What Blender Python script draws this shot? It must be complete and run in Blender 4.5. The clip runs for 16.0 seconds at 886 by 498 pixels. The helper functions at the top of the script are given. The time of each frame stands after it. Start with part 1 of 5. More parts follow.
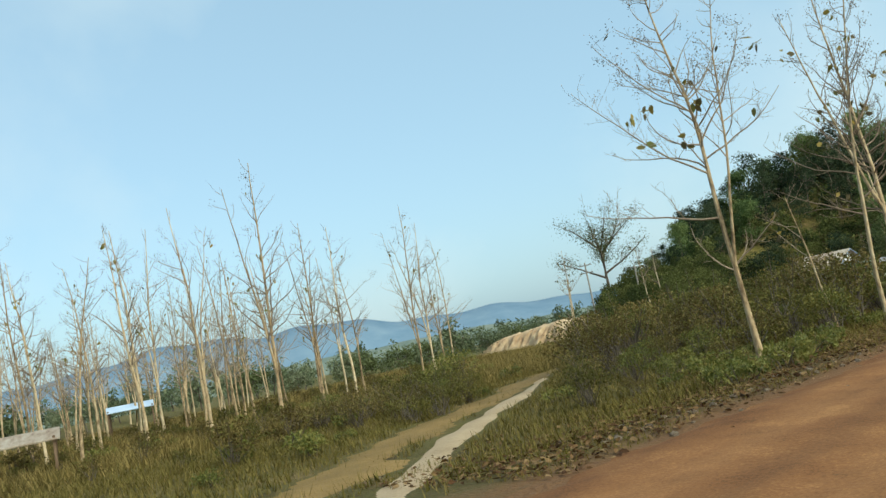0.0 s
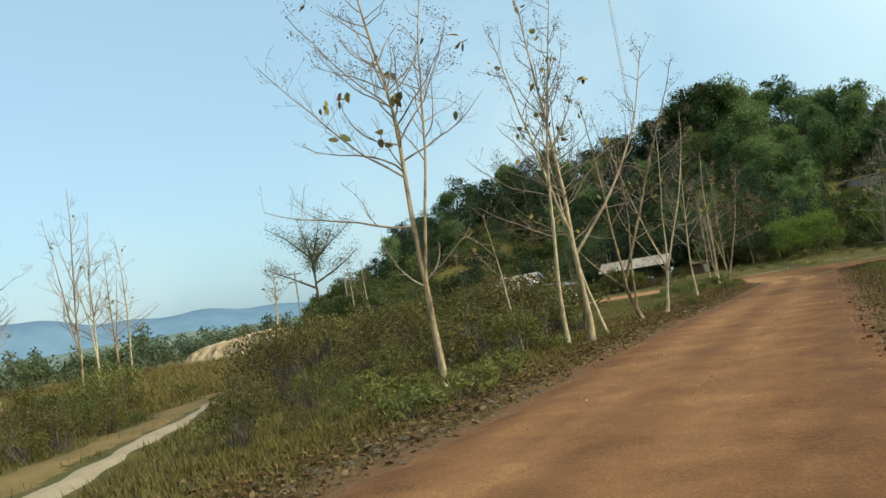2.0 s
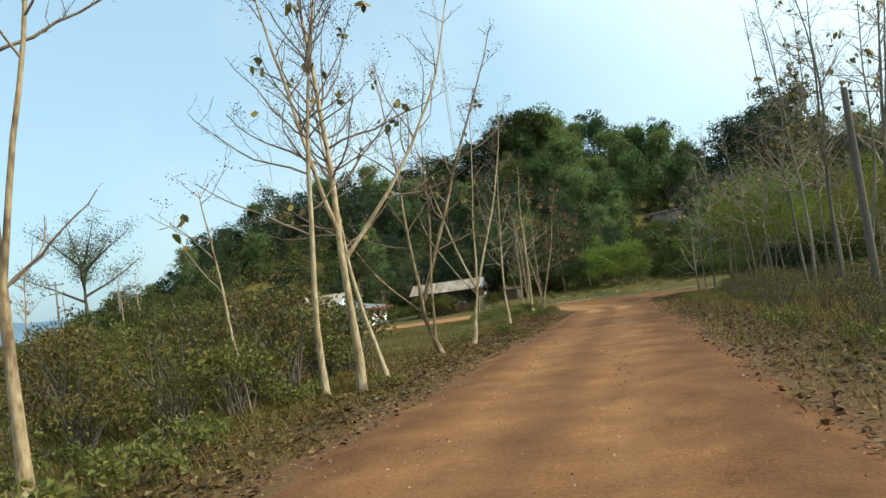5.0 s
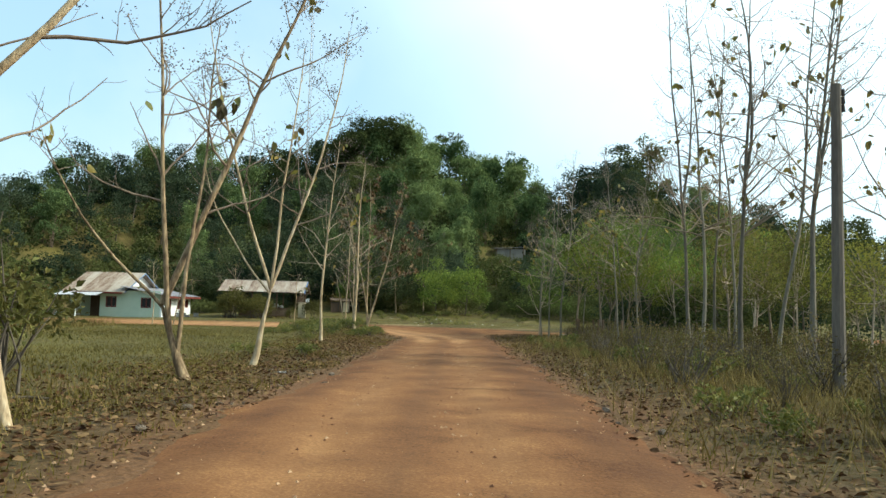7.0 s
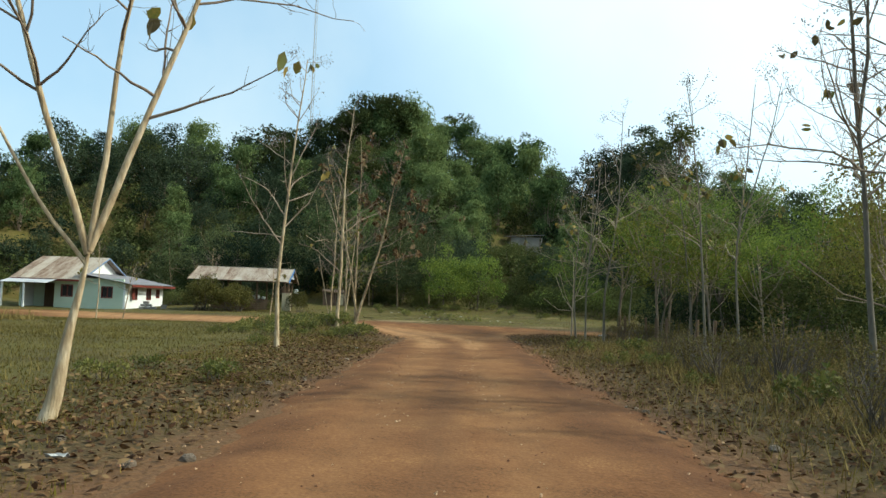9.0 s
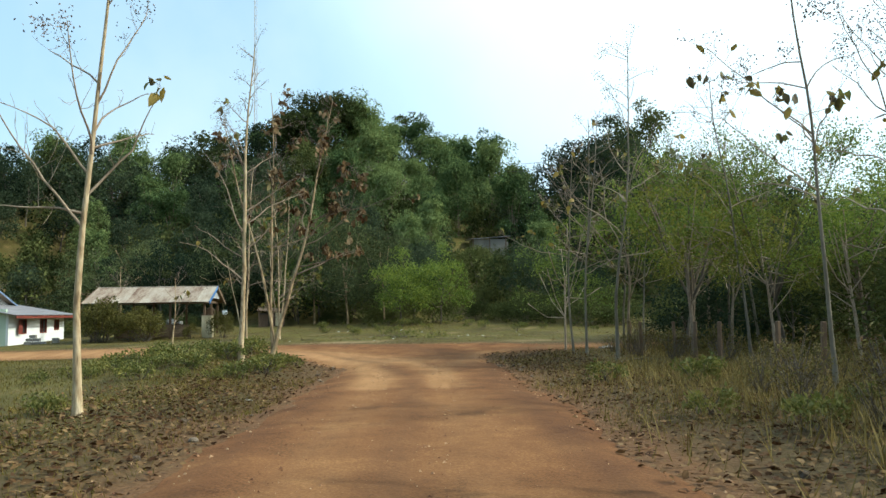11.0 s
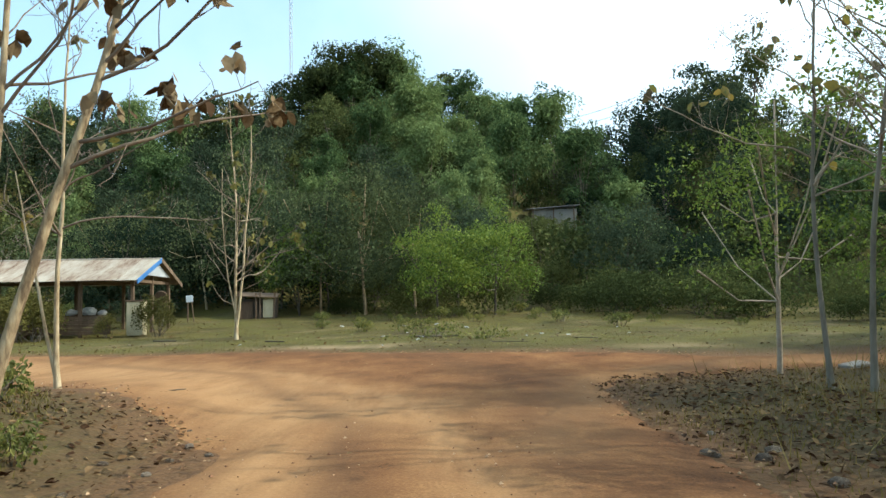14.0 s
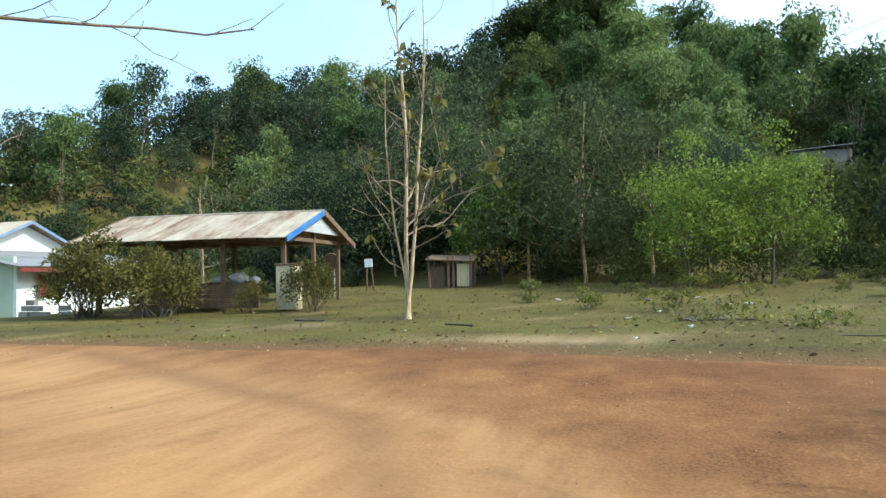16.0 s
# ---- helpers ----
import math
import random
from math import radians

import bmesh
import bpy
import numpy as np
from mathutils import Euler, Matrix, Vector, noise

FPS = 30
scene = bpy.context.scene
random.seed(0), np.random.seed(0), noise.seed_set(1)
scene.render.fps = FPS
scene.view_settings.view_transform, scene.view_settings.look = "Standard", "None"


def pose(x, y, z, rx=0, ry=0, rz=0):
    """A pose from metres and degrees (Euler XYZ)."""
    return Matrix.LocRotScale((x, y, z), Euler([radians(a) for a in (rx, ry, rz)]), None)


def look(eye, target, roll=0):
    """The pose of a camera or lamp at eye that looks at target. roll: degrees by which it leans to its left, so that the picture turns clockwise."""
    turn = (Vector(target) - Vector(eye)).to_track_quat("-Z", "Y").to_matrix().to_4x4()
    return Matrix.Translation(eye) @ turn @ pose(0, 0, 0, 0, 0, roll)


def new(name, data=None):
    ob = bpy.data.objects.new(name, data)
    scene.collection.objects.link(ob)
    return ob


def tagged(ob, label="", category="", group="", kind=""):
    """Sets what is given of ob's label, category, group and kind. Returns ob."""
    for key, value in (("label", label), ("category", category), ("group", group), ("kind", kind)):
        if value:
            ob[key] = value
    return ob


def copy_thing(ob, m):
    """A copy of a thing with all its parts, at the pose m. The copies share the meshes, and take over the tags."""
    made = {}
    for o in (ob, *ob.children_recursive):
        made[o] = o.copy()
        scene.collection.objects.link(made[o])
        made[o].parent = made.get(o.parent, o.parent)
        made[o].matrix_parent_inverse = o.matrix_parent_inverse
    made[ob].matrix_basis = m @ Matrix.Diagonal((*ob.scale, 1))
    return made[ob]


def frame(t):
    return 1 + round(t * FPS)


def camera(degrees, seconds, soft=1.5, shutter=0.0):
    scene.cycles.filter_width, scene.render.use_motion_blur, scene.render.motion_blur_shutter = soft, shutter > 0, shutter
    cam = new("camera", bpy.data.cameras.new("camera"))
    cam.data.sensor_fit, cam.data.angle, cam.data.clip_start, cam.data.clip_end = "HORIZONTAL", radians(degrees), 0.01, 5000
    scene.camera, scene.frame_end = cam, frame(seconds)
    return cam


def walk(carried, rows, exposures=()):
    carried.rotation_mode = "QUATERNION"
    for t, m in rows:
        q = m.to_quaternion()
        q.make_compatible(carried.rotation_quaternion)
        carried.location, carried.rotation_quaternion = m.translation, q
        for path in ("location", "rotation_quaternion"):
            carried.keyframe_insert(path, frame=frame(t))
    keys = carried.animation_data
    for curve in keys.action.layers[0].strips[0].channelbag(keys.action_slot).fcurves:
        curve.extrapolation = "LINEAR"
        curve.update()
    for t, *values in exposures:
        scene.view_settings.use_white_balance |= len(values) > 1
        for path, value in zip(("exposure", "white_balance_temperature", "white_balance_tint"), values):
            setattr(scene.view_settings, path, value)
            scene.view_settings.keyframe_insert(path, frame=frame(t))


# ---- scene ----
cam = camera(60.8, 16.0)
METRES, EYE, TILT, LEAN, TURN = 64.0, 1.6, 7.4, 11.1, 49.0
ROWS = [
    (0.0, 0.0, 0.0, 0.0, 0.0, 0.0, -0.0),
    (0.5, 0.0031, 0.007, -0.0001, -6.66, 0.76, 0.97),
    (1.0, 0.0096, 0.0213, -0.0008, -12.15, 0.29, -1.2),
    (1.5, 0.0156, 0.0321, -0.0011, -16.8, 0.86, -1.81),
    (2.0, 0.0217, 0.0407, -0.0011, -21.13, 1.38, -3.68),
    (2.5, 0.0277, 0.0498, -0.0019, -19.11, 0.95, -7.06),
    (3.0, 0.0356, 0.0576, -0.0016, -22.15, 4.13, -6.01),
    (3.5, 0.0467, 0.0717, -0.0019, -25.95, 3.91, -5.42),
    (4.0, 0.0619, 0.0912, -0.0016, -31.28, 4.36, -4.89),
    (6.5, 0.1541, 0.192, 0.0004, -42.18, 4.64, -11.01),
    (7.0, 0.1795, 0.2179, 0.0016, -47.96, 7.65, -14.43),
    (7.5, 0.2074, 0.245, 0.0032, -49.5, 7.98, -12.98),
    (8.0, 0.2348, 0.2721, 0.0051, -51.08, 6.79, -12.84),
    (8.5, 0.2622, 0.2974, 0.0067, -52.75, 8.18, -14.03),
    (9.0, 0.2901, 0.3228, 0.0087, -47.45, 7.05, -14.96),
    (11.5, 0.4352, 0.4495, 0.0196, -50.63, 8.83, -11.13),
    (12.0, 0.4713, 0.4797, 0.0221, -51.63, 8.79, -11.51),
    (12.5, 0.508, 0.5109, 0.0246, -52.11, 7.51, -9.88),
    (13.0, 0.5429, 0.5413, 0.0272, -49.95, 6.98, -10.53),
    (13.5, 0.5747, 0.5698, 0.0296, -48.83, 7.33, -11.17),
    (14.0, 0.6014, 0.5971, 0.03, -46.4, 7.17, -11.86),
    (14.5, 0.6267, 0.6238, 0.0301, -40.92, 7.14, -14.35),
    (15.0, 0.6508, 0.6537, 0.0328, -38.52, 5.18, -15.07),
    (15.5, 0.6718, 0.6829, 0.0318, -33.56, 2.76, -13.21),
    (16.0, 0.689, 0.7138, 0.0312, -30.43, 1.36, -12.22),
]
walk(cam, [(t, pose(0, 0, EYE, TILT, LEAN, TURN) @ pose(METRES * x, METRES * y, METRES * z, 90 + pitch, roll, yaw)) for t, x, y, z, yaw, pitch, roll in ROWS],
     exposures=[(0.0, -0.1, 6350, -5), (4.0, -0.05, 6350, -4), (6.5, 0.22, 6250, -3), (7.5, 0.2, 6200, -3), (9.0, 0.02, 6200, -3), (11.5, 0.25, 6100, -3), (13.0, 0.32, 6000, -3), (14.5, 0.48, 5880, -2), (16.0, 0.6, 5700, -2)])

# ---- light ----
SUN_AZ, SUN_EL = 92.0, 39.0          # degrees: from +y towards +x, above the horizon
world = bpy.data.worlds.new("sky")
scene.world = world
world.use_nodes = True
wn = world.node_tree.nodes
sky = wn.new("ShaderNodeTexSky")
sky.sky_type, sky.sun_disc = "NISHITA", False
sky.sun_elevation, sky.sun_rotation = radians(SUN_EL), radians(SUN_AZ)
sky.air_density, sky.dust_density, sky.ozone_density = 1.0, 3.6, 0.8
wn["Background"].inputs["Strength"].default_value = 0.2
wl = world.node_tree.links
haze = wn.new("ShaderNodeMix")                       # thin dry-season haze and a few wisps of cloud
haze.data_type = "RGBA"
haze.inputs["B"].default_value = (3.8, 5.2, 6.5, 1)
wtc, wnoise, wramp = wn.new("ShaderNodeTexCoord"), wn.new("ShaderNodeTexNoise"), wn.new("ShaderNodeMapRange")
wnoise.inputs["Scale"].default_value, wnoise.inputs["Detail"].default_value = 2.6, 7
wramp.inputs["From Min"].default_value, wramp.inputs["From Max"].default_value = 0.5, 0.75
wramp.inputs["To Min"].default_value, wramp.inputs["To Max"].default_value = 0.0, 0.5
wl.new(wtc.outputs["Generated"], wnoise.inputs["Vector"])
wl.new(wnoise.outputs["Fac"], wramp.inputs["Value"])
haze.inputs["Factor"].default_value = 0.42
wisps = wn.new("ShaderNodeMix")
wisps.data_type = "RGBA"
wisps.inputs["B"].default_value = (4.6, 4.9, 5.2, 1)
wl.new(sky.outputs[0], haze.inputs["A"])
wl.new(haze.outputs["Result"], wisps.inputs["A"])
wl.new(wramp.outputs[0], wisps.inputs["Factor"])
veil, vdot, vnoise, vmix, vramp = wn.new("ShaderNodeMix"), wn.new("ShaderNodeVectorMath"), wn.new("ShaderNodeTexNoise"), wn.new("ShaderNodeMath"), wn.new("ShaderNodeMapRange")
vdot.operation, vmix.operation, vramp.interpolation_type, veil.data_type = "DOT_PRODUCT", "MULTIPLY_ADD", "SMOOTHSTEP", "RGBA"
vdot.inputs[1].default_value = (0.44, 0.74, 0.51)     # a broad thin sheet of bright cloud over the hill
vnoise.inputs["Scale"].default_value, vnoise.inputs["Detail"].default_value = 1.7, 6
vmix.inputs[1].default_value = 0.22
vramp.inputs["From Min"].default_value, vramp.inputs["From Max"].default_value = 0.88, 1.18
vramp.inputs["To Max"].default_value = 0.95
veil.inputs["B"].default_value = (6.2, 6.7, 7.2, 1)
wl.new(wtc.outputs["Generated"], vdot.inputs[0])
wl.new(wtc.outputs["Generated"], vnoise.inputs["Vector"])
wl.new(vnoise.outputs["Fac"], vmix.inputs[0])
wl.new(vdot.outputs["Value"], vmix.inputs[2])
wl.new(vmix.outputs[0], vramp.inputs["Value"])
wl.new(vramp.outputs[0], veil.inputs["Factor"])
wl.new(wisps.outputs["Result"], veil.inputs["A"])
wl.new(veil.outputs["Result"], wn["Background"].inputs["Color"])
sun = new("sun", bpy.data.lights.new("sun", "SUN"))
sun.data.energy, sun.data.angle, sun.data.color = 3.5, radians(0.6), (1.0, 0.94, 0.84)
a, e = radians(SUN_AZ), radians(SUN_EL)
sun.matrix_basis = look((0, 0, 60), (-60 * math.sin(a) * math.cos(e), -60 * math.cos(a) * math.cos(e), 60 - 60 * math.sin(e)))


# ---- materials ----
def rgb(c):
    return (c[0], c[1], c[2], 1.0)


def material(name, colours, scale=3.0, rough=0.85, bump=0.0, bump_scale=30.0, stretch=(1, 1, 1), island=0.0, per_object=0.0,
             translucent=0.0, metallic=0.0, fine=25.0, fine_mix=0.35, specular=0.3, reach=0.2):
    """A surface whose colour wanders between the given ones at a coarse and a fine scale, in metres of the place."""
    m = bpy.data.materials.new(name)
    m.use_nodes = True
    nt = m.node_tree
    n, l = nt.nodes, nt.links
    b = n["Principled BSDF"]
    geo = n.new("ShaderNodeTexCoord")
    mp = n.new("ShaderNodeMapping")
    mp.inputs["Scale"].default_value = stretch
    l.new(geo.outputs["Object"], mp.inputs["Vector"])
    big = n.new("ShaderNodeTexNoise")
    big.inputs["Scale"].default_value, big.inputs["Detail"].default_value, big.inputs["Roughness"].default_value = 1.0 / scale, 5, 0.62
    small = n.new("ShaderNodeTexNoise")
    small.inputs["Scale"].default_value, small.inputs["Detail"].default_value = fine, 4
    for t in (big, small):
        l.new(mp.outputs[0], t.inputs["Vector"])
    mixv = n.new("ShaderNodeMix")
    mixv.inputs["Factor"].default_value = fine_mix
    l.new(big.outputs["Fac"], mixv.inputs["A"])
    l.new(small.outputs["Fac"], mixv.inputs["B"])
    value = mixv.outputs[0]
    for amount, socket in ((island, "geometry"), (per_object, "object")):
        if amount:
            if socket == "geometry":
                src = n.new("ShaderNodeNewGeometry").outputs["Random Per Island"]
            else:
                src = n.new("ShaderNodeObjectInfo").outputs["Random"]
            mm = n.new("ShaderNodeMath")
            mm.operation = "MULTIPLY_ADD"
            l.new(src, mm.inputs[0])
            mm.inputs[1].default_value = amount
            add = n.new("ShaderNodeMath")
            add.operation = "SUBTRACT"
            l.new(value, add.inputs[0])
            add.inputs[1].default_value = amount / 2
            l.new(add.outputs[0], mm.inputs[2])
            value = mm.outputs[0]
    ramp = n.new("ShaderNodeValToRGB")
    el = ramp.color_ramp.elements
    k = len(colours)
    lo, hi = 0.5 - reach, 0.5 + reach
    el[0].position, el[0].color = lo, rgb(colours[0])
    el[1].position, el[1].color = hi, rgb(colours[-1])
    for i in range(1, k - 1):
        x = el.new(lo + (hi - lo) * i / (k - 1))
        x.color = rgb(colours[i])
    l.new(value, ramp.inputs[0])
    l.new(ramp.outputs[0], b.inputs["Base Color"])
    b.inputs["Roughness"].default_value, b.inputs["Metallic"].default_value = rough, metallic
    b.inputs["Specular IOR Level"].default_value = specular
    if bump:
        bn = n.new("ShaderNodeTexNoise")
        bn.inputs["Scale"].default_value, bn.inputs["Detail"].default_value = bump_scale, 6
        l.new(mp.outputs[0], bn.inputs["Vector"])
        bp = n.new("ShaderNodeBump")
        bp.inputs["Strength"].default_value, bp.inputs["Distance"].default_value = 0.9, bump
        l.new(bn.outputs["Fac"], bp.inputs["Height"])
        l.new(bp.outputs[0], b.inputs["Normal"])
    if translucent:
        tr = n.new("ShaderNodeBsdfTranslucent")
        l.new(ramp.outputs[0], tr.inputs["Color"])
        ms = n.new("ShaderNodeMixShader")
        ms.inputs[0].default_value = translucent
        l.new(b.outputs[0], ms.inputs[1])
        l.new(tr.outputs[0], ms.inputs[2])
        l.new(ms.outputs[0], n["Material Output"].inputs["Surface"])
    return m


M_ground = material("field_soil_and_litter", [(0.037, 0.026, 0.012), (0.075, 0.053, 0.023), (0.075, 0.070, 0.019), (0.110, 0.077, 0.033), (0.176, 0.123, 0.060)], scale=1.5, bump=0.06, bump_scale=11, fine=14, fine_mix=0.42, specular=0.1, reach=0.13)
M_road = material("laterite", [(0.085, 0.037, 0.015), (0.159, 0.069, 0.027), (0.198, 0.090, 0.035), (0.284, 0.140, 0.054)], scale=0.9, bump=0.012, bump_scale=16, stretch=(1, 0.85, 1), fine=38, fine_mix=0.45, rough=0.97, specular=0.1, reach=0.14)


def add_wear(m, colour, amount, layer="wear"):
    """A second colour, such as pale dust where wheels run, from an attribute of the mesh, broken up by patches."""
    n, l = m.node_tree.nodes, m.node_tree.links
    b = n["Principled BSDF"]
    src = b.inputs["Base Color"].links[0].from_socket
    at = n.new("ShaderNodeAttribute")
    at.attribute_name = layer
    tc, mp, tx = n.new("ShaderNodeTexCoord"), n.new("ShaderNodeMapping"), n.new("ShaderNodeTexNoise")
    mp.inputs["Scale"].default_value = (1.9, 0.3, 1)
    tx.inputs["Scale"].default_value, tx.inputs["Detail"].default_value, tx.inputs["Roughness"].default_value = 1.2, 6, 0.7
    l.new(tc.outputs["Object"], mp.inputs["Vector"])
    l.new(mp.outputs[0], tx.inputs["Vector"])
    rg = n.new("ShaderNodeMapRange")
    rg.inputs["From Min"].default_value, rg.inputs["From Max"].default_value = 0.12, 0.6
    l.new(tx.outputs["Fac"], rg.inputs["Value"])
    mu = n.new("ShaderNodeMath")
    mu.operation = "MULTIPLY"
    l.new(at.outputs["Fac"], mu.inputs[0])
    l.new(rg.outputs[0], mu.inputs[1])
    m2 = n.new("ShaderNodeMath")
    m2.operation = "MULTIPLY"
    l.new(mu.outputs[0], m2.inputs[0])
    m2.inputs[1].default_value = amount
    mx = n.new("ShaderNodeMix")
    mx.data_type = "RGBA"
    l.new(m2.outputs[0], mx.inputs["Factor"])
    l.new(src, mx.inputs["A"])
    mx.inputs["B"].default_value = rgb(colour)
    l.new(mx.outputs["Result"], b.inputs["Base Color"])


add_wear(M_road, (0.44, 0.245, 0.108), 0.75)
add_wear(M_road, (0.085, 0.042, 0.022), 0.8, "dark_band")
add_wear(M_ground, (0.118, 0.100, 0.024), 0.85)
add_wear(M_ground, (0.27, 0.19, 0.10), 1.0, "dust")
add_wear(M_ground, (0.082, 0.055, 0.026), 1.0, "verge")
add_wear(M_ground, (0.145, 0.076, 0.035), 1.35, "shoulder")
M_path = material("pale_sandy_soil", [(0.22, 0.15, 0.08), (0.34, 0.25, 0.15), (0.43, 0.33, 0.21)], scale=1.5, bump=0.02, bump_scale=12, rough=0.95)
M_bare = material("trodden_brown_soil", [(0.106, 0.068, 0.020), (0.181, 0.112, 0.032), (0.269, 0.165, 0.054)], scale=1.2, bump=0.03, bump_scale=8, rough=0.95)
M_bank = material("ochre_cut_earth", [(0.26, 0.13, 0.06), (0.46, 0.32, 0.18), (0.62, 0.49, 0.32)], scale=3, stretch=(1, 1, 0.35), fine=1.2, bump=0.25, bump_scale=0.8, rough=0.95)
M_bark = material("pale_bark", [(0.15, 0.10, 0.055), (0.33, 0.235, 0.13), (0.44, 0.335, 0.20), (0.58, 0.47, 0.31)], scale=0.35, bump=0.03, bump_scale=20, stretch=(1, 1, 0.3), rough=0.92, per_object=0.2, fine=16, fine_mix=0.5, reach=0.15)
M_greybark = material("grey_bark", [(0.086, 0.072, 0.053), (0.156, 0.133, 0.098), (0.242, 0.211, 0.156)], scale=0.4, bump=0.01, bump_scale=28, stretch=(1, 1, 0.25), rough=0.9, per_object=0.3)
M_twig = material("twig_bark", [(0.14, 0.10, 0.07), (0.26, 0.195, 0.135), (0.40, 0.32, 0.23)], scale=0.4, rough=0.9, per_object=0.25)
M_darkbark = material("dark_bark", [(0.05, 0.04, 0.03), (0.10, 0.08, 0.06), (0.17, 0.14, 0.10)], scale=0.5, bump=0.01, bump_scale=25, rough=0.9, per_object=0.2)
M_dryleaf = material("dry_leaf", [(0.064, 0.033, 0.014), (0.122, 0.073, 0.031), (0.192, 0.128, 0.062), (0.256, 0.188, 0.106)], island=0.5, scale=1, rough=0.75, translucent=0.15, specular=0.1)
M_litter = material("fallen_leaf", [(0.048, 0.023, 0.011), (0.093, 0.048, 0.021), (0.141, 0.081, 0.036), (0.210, 0.134, 0.064)], island=0.5, scale=1, rough=0.8, translucent=0.1, specular=0.08)
M_teakleaf = material("teak_leaf", [(0.09, 0.07, 0.03), (0.15, 0.12, 0.035), (0.14, 0.16, 0.04), (0.30, 0.22, 0.05)], island=0.6, scale=1, rough=0.6, translucent=0.35)
M_panicle = material("seed_panicle", [(0.13, 0.10, 0.085), (0.22, 0.175, 0.15)], island=0.5, rough=0.9)
# blue raised for haze; also used to darken places that lie in shade
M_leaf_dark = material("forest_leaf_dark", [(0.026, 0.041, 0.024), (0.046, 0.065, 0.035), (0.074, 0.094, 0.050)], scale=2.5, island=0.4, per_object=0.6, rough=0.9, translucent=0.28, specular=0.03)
M_leaf_mid = material("forest_leaf", [(0.049, 0.061, 0.022), (0.085, 0.099, 0.031), (0.131, 0.140, 0.047)], scale=2.5, island=0.4, per_object=0.6, rough=0.9, translucent=0.28, specular=0.03)
M_leaf_bamboo = material("bamboo_leaf", [(0.070, 0.108, 0.041), (0.120, 0.168, 0.061), (0.201, 0.248, 0.090)], scale=2.5, island=0.4, per_object=0.6, rough=0.9, translucent=0.28, specular=0.03)
# leaf green paled to carry aerial haze over the distant trees
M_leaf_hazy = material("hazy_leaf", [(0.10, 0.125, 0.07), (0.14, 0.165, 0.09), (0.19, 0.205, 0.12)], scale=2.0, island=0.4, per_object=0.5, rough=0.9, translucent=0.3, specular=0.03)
M_leaf_grey = material("grey_green_leaf", [(0.066, 0.079, 0.035), (0.105, 0.124, 0.052), (0.158, 0.180, 0.081)], scale=2.0, island=0.5, per_object=0.3, rough=0.9, translucent=0.4, specular=0.03)
M_leaf_lime = material("lime_leaf", [(0.081, 0.123, 0.021), (0.152, 0.207, 0.033), (0.252, 0.300, 0.050)], scale=1.5, island=0.4, per_object=0.15, rough=0.5, translucent=0.42, specular=0.2)
M_leaf_yellow = material("yellow_green_leaf", [(0.098, 0.108, 0.019), (0.167, 0.173, 0.029), (0.264, 0.252, 0.047)], scale=1.5, island=0.5, per_object=0.5, rough=0.6, translucent=0.42, specular=0.1)
M_leaf_olive = material("olive_leaf", [(0.077, 0.072, 0.019), (0.126, 0.115, 0.029), (0.189, 0.162, 0.044)], scale=1.5, island=0.5, per_object=0.4, rough=0.6, translucent=0.42, specular=0.15)
M_shrub = material("brown_shrub_leaf", [(0.086, 0.063, 0.022), (0.137, 0.107, 0.034), (0.122, 0.119, 0.030), (0.202, 0.153, 0.059)], scale=1.0, island=0.6, per_object=0.5, rough=0.7, translucent=0.25, specular=0.1)
M_herb = material("green_herb_leaf", [(0.085, 0.095, 0.02), (0.145, 0.15, 0.032), (0.235, 0.215, 0.055)], scale=0.8, island=0.5, per_object=0.3, rough=0.55, translucent=0.35)
M_straw = material("dry_grass", [(0.107, 0.078, 0.025), (0.176, 0.131, 0.041), (0.267, 0.197, 0.070)], scale=2.5, island=0.5, rough=0.8, translucent=0.25, specular=0.1)
M_grass = material("olive_grass", [(0.085, 0.071, 0.017), (0.132, 0.108, 0.027), (0.185, 0.145, 0.043)], scale=3.0, island=0.5, rough=0.7, translucent=0.3, specular=0.1)
M_meadow = material("meadow_grass_blade", [(0.095, 0.082, 0.014), (0.146, 0.120, 0.022), (0.224, 0.157, 0.043)], scale=3.0, island=0.5, rough=0.8, translucent=0.3, specular=0.08)
M_stone = material("brown_grey_stone", [(0.09, 0.062, 0.04), (0.16, 0.12, 0.082), (0.25, 0.195, 0.14)], scale=0.3, bump=0.02, bump_scale=20, per_object=0.4)
M_pebble = material("laterite_gravel", [(0.14, 0.06, 0.03), (0.28, 0.14, 0.07), (0.42, 0.27, 0.15)], island=0.8, rough=0.9)
M_tin = material("weathered_roof_sheet", [(0.12, 0.062, 0.035), (0.25, 0.185, 0.13), (0.34, 0.285, 0.22), (0.40, 0.345, 0.27)], scale=0.7, bump=0.004, bump_scale=30, stretch=(1.6, 0.25, 1), rough=0.7, fine=6, per_object=0.22)
M_roofpale = material("pale_zinc_sheet", [(0.30, 0.30, 0.30), (0.40, 0.40, 0.40), (0.48, 0.48, 0.48)], scale=0.9, stretch=(1.6, 0.25, 1), rough=0.55, fine=6)
M_greyroof = material("dull_grey_sheet", [(0.15, 0.14, 0.145), (0.21, 0.20, 0.205), (0.27, 0.26, 0.26)], scale=0.9, stretch=(1.6, 0.25, 1), rough=0.8, fine=6)
M_blueroof = material("pale_blue_sheet", [(0.34, 0.44, 0.58), (0.44, 0.54, 0.66), (0.52, 0.6, 0.7)], scale=0.9, rough=0.6)
M_white = material("white_plaster", [(0.62, 0.63, 0.60), (0.74, 0.75, 0.72), (0.8, 0.8, 0.78)], scale=1.2, rough=0.9)
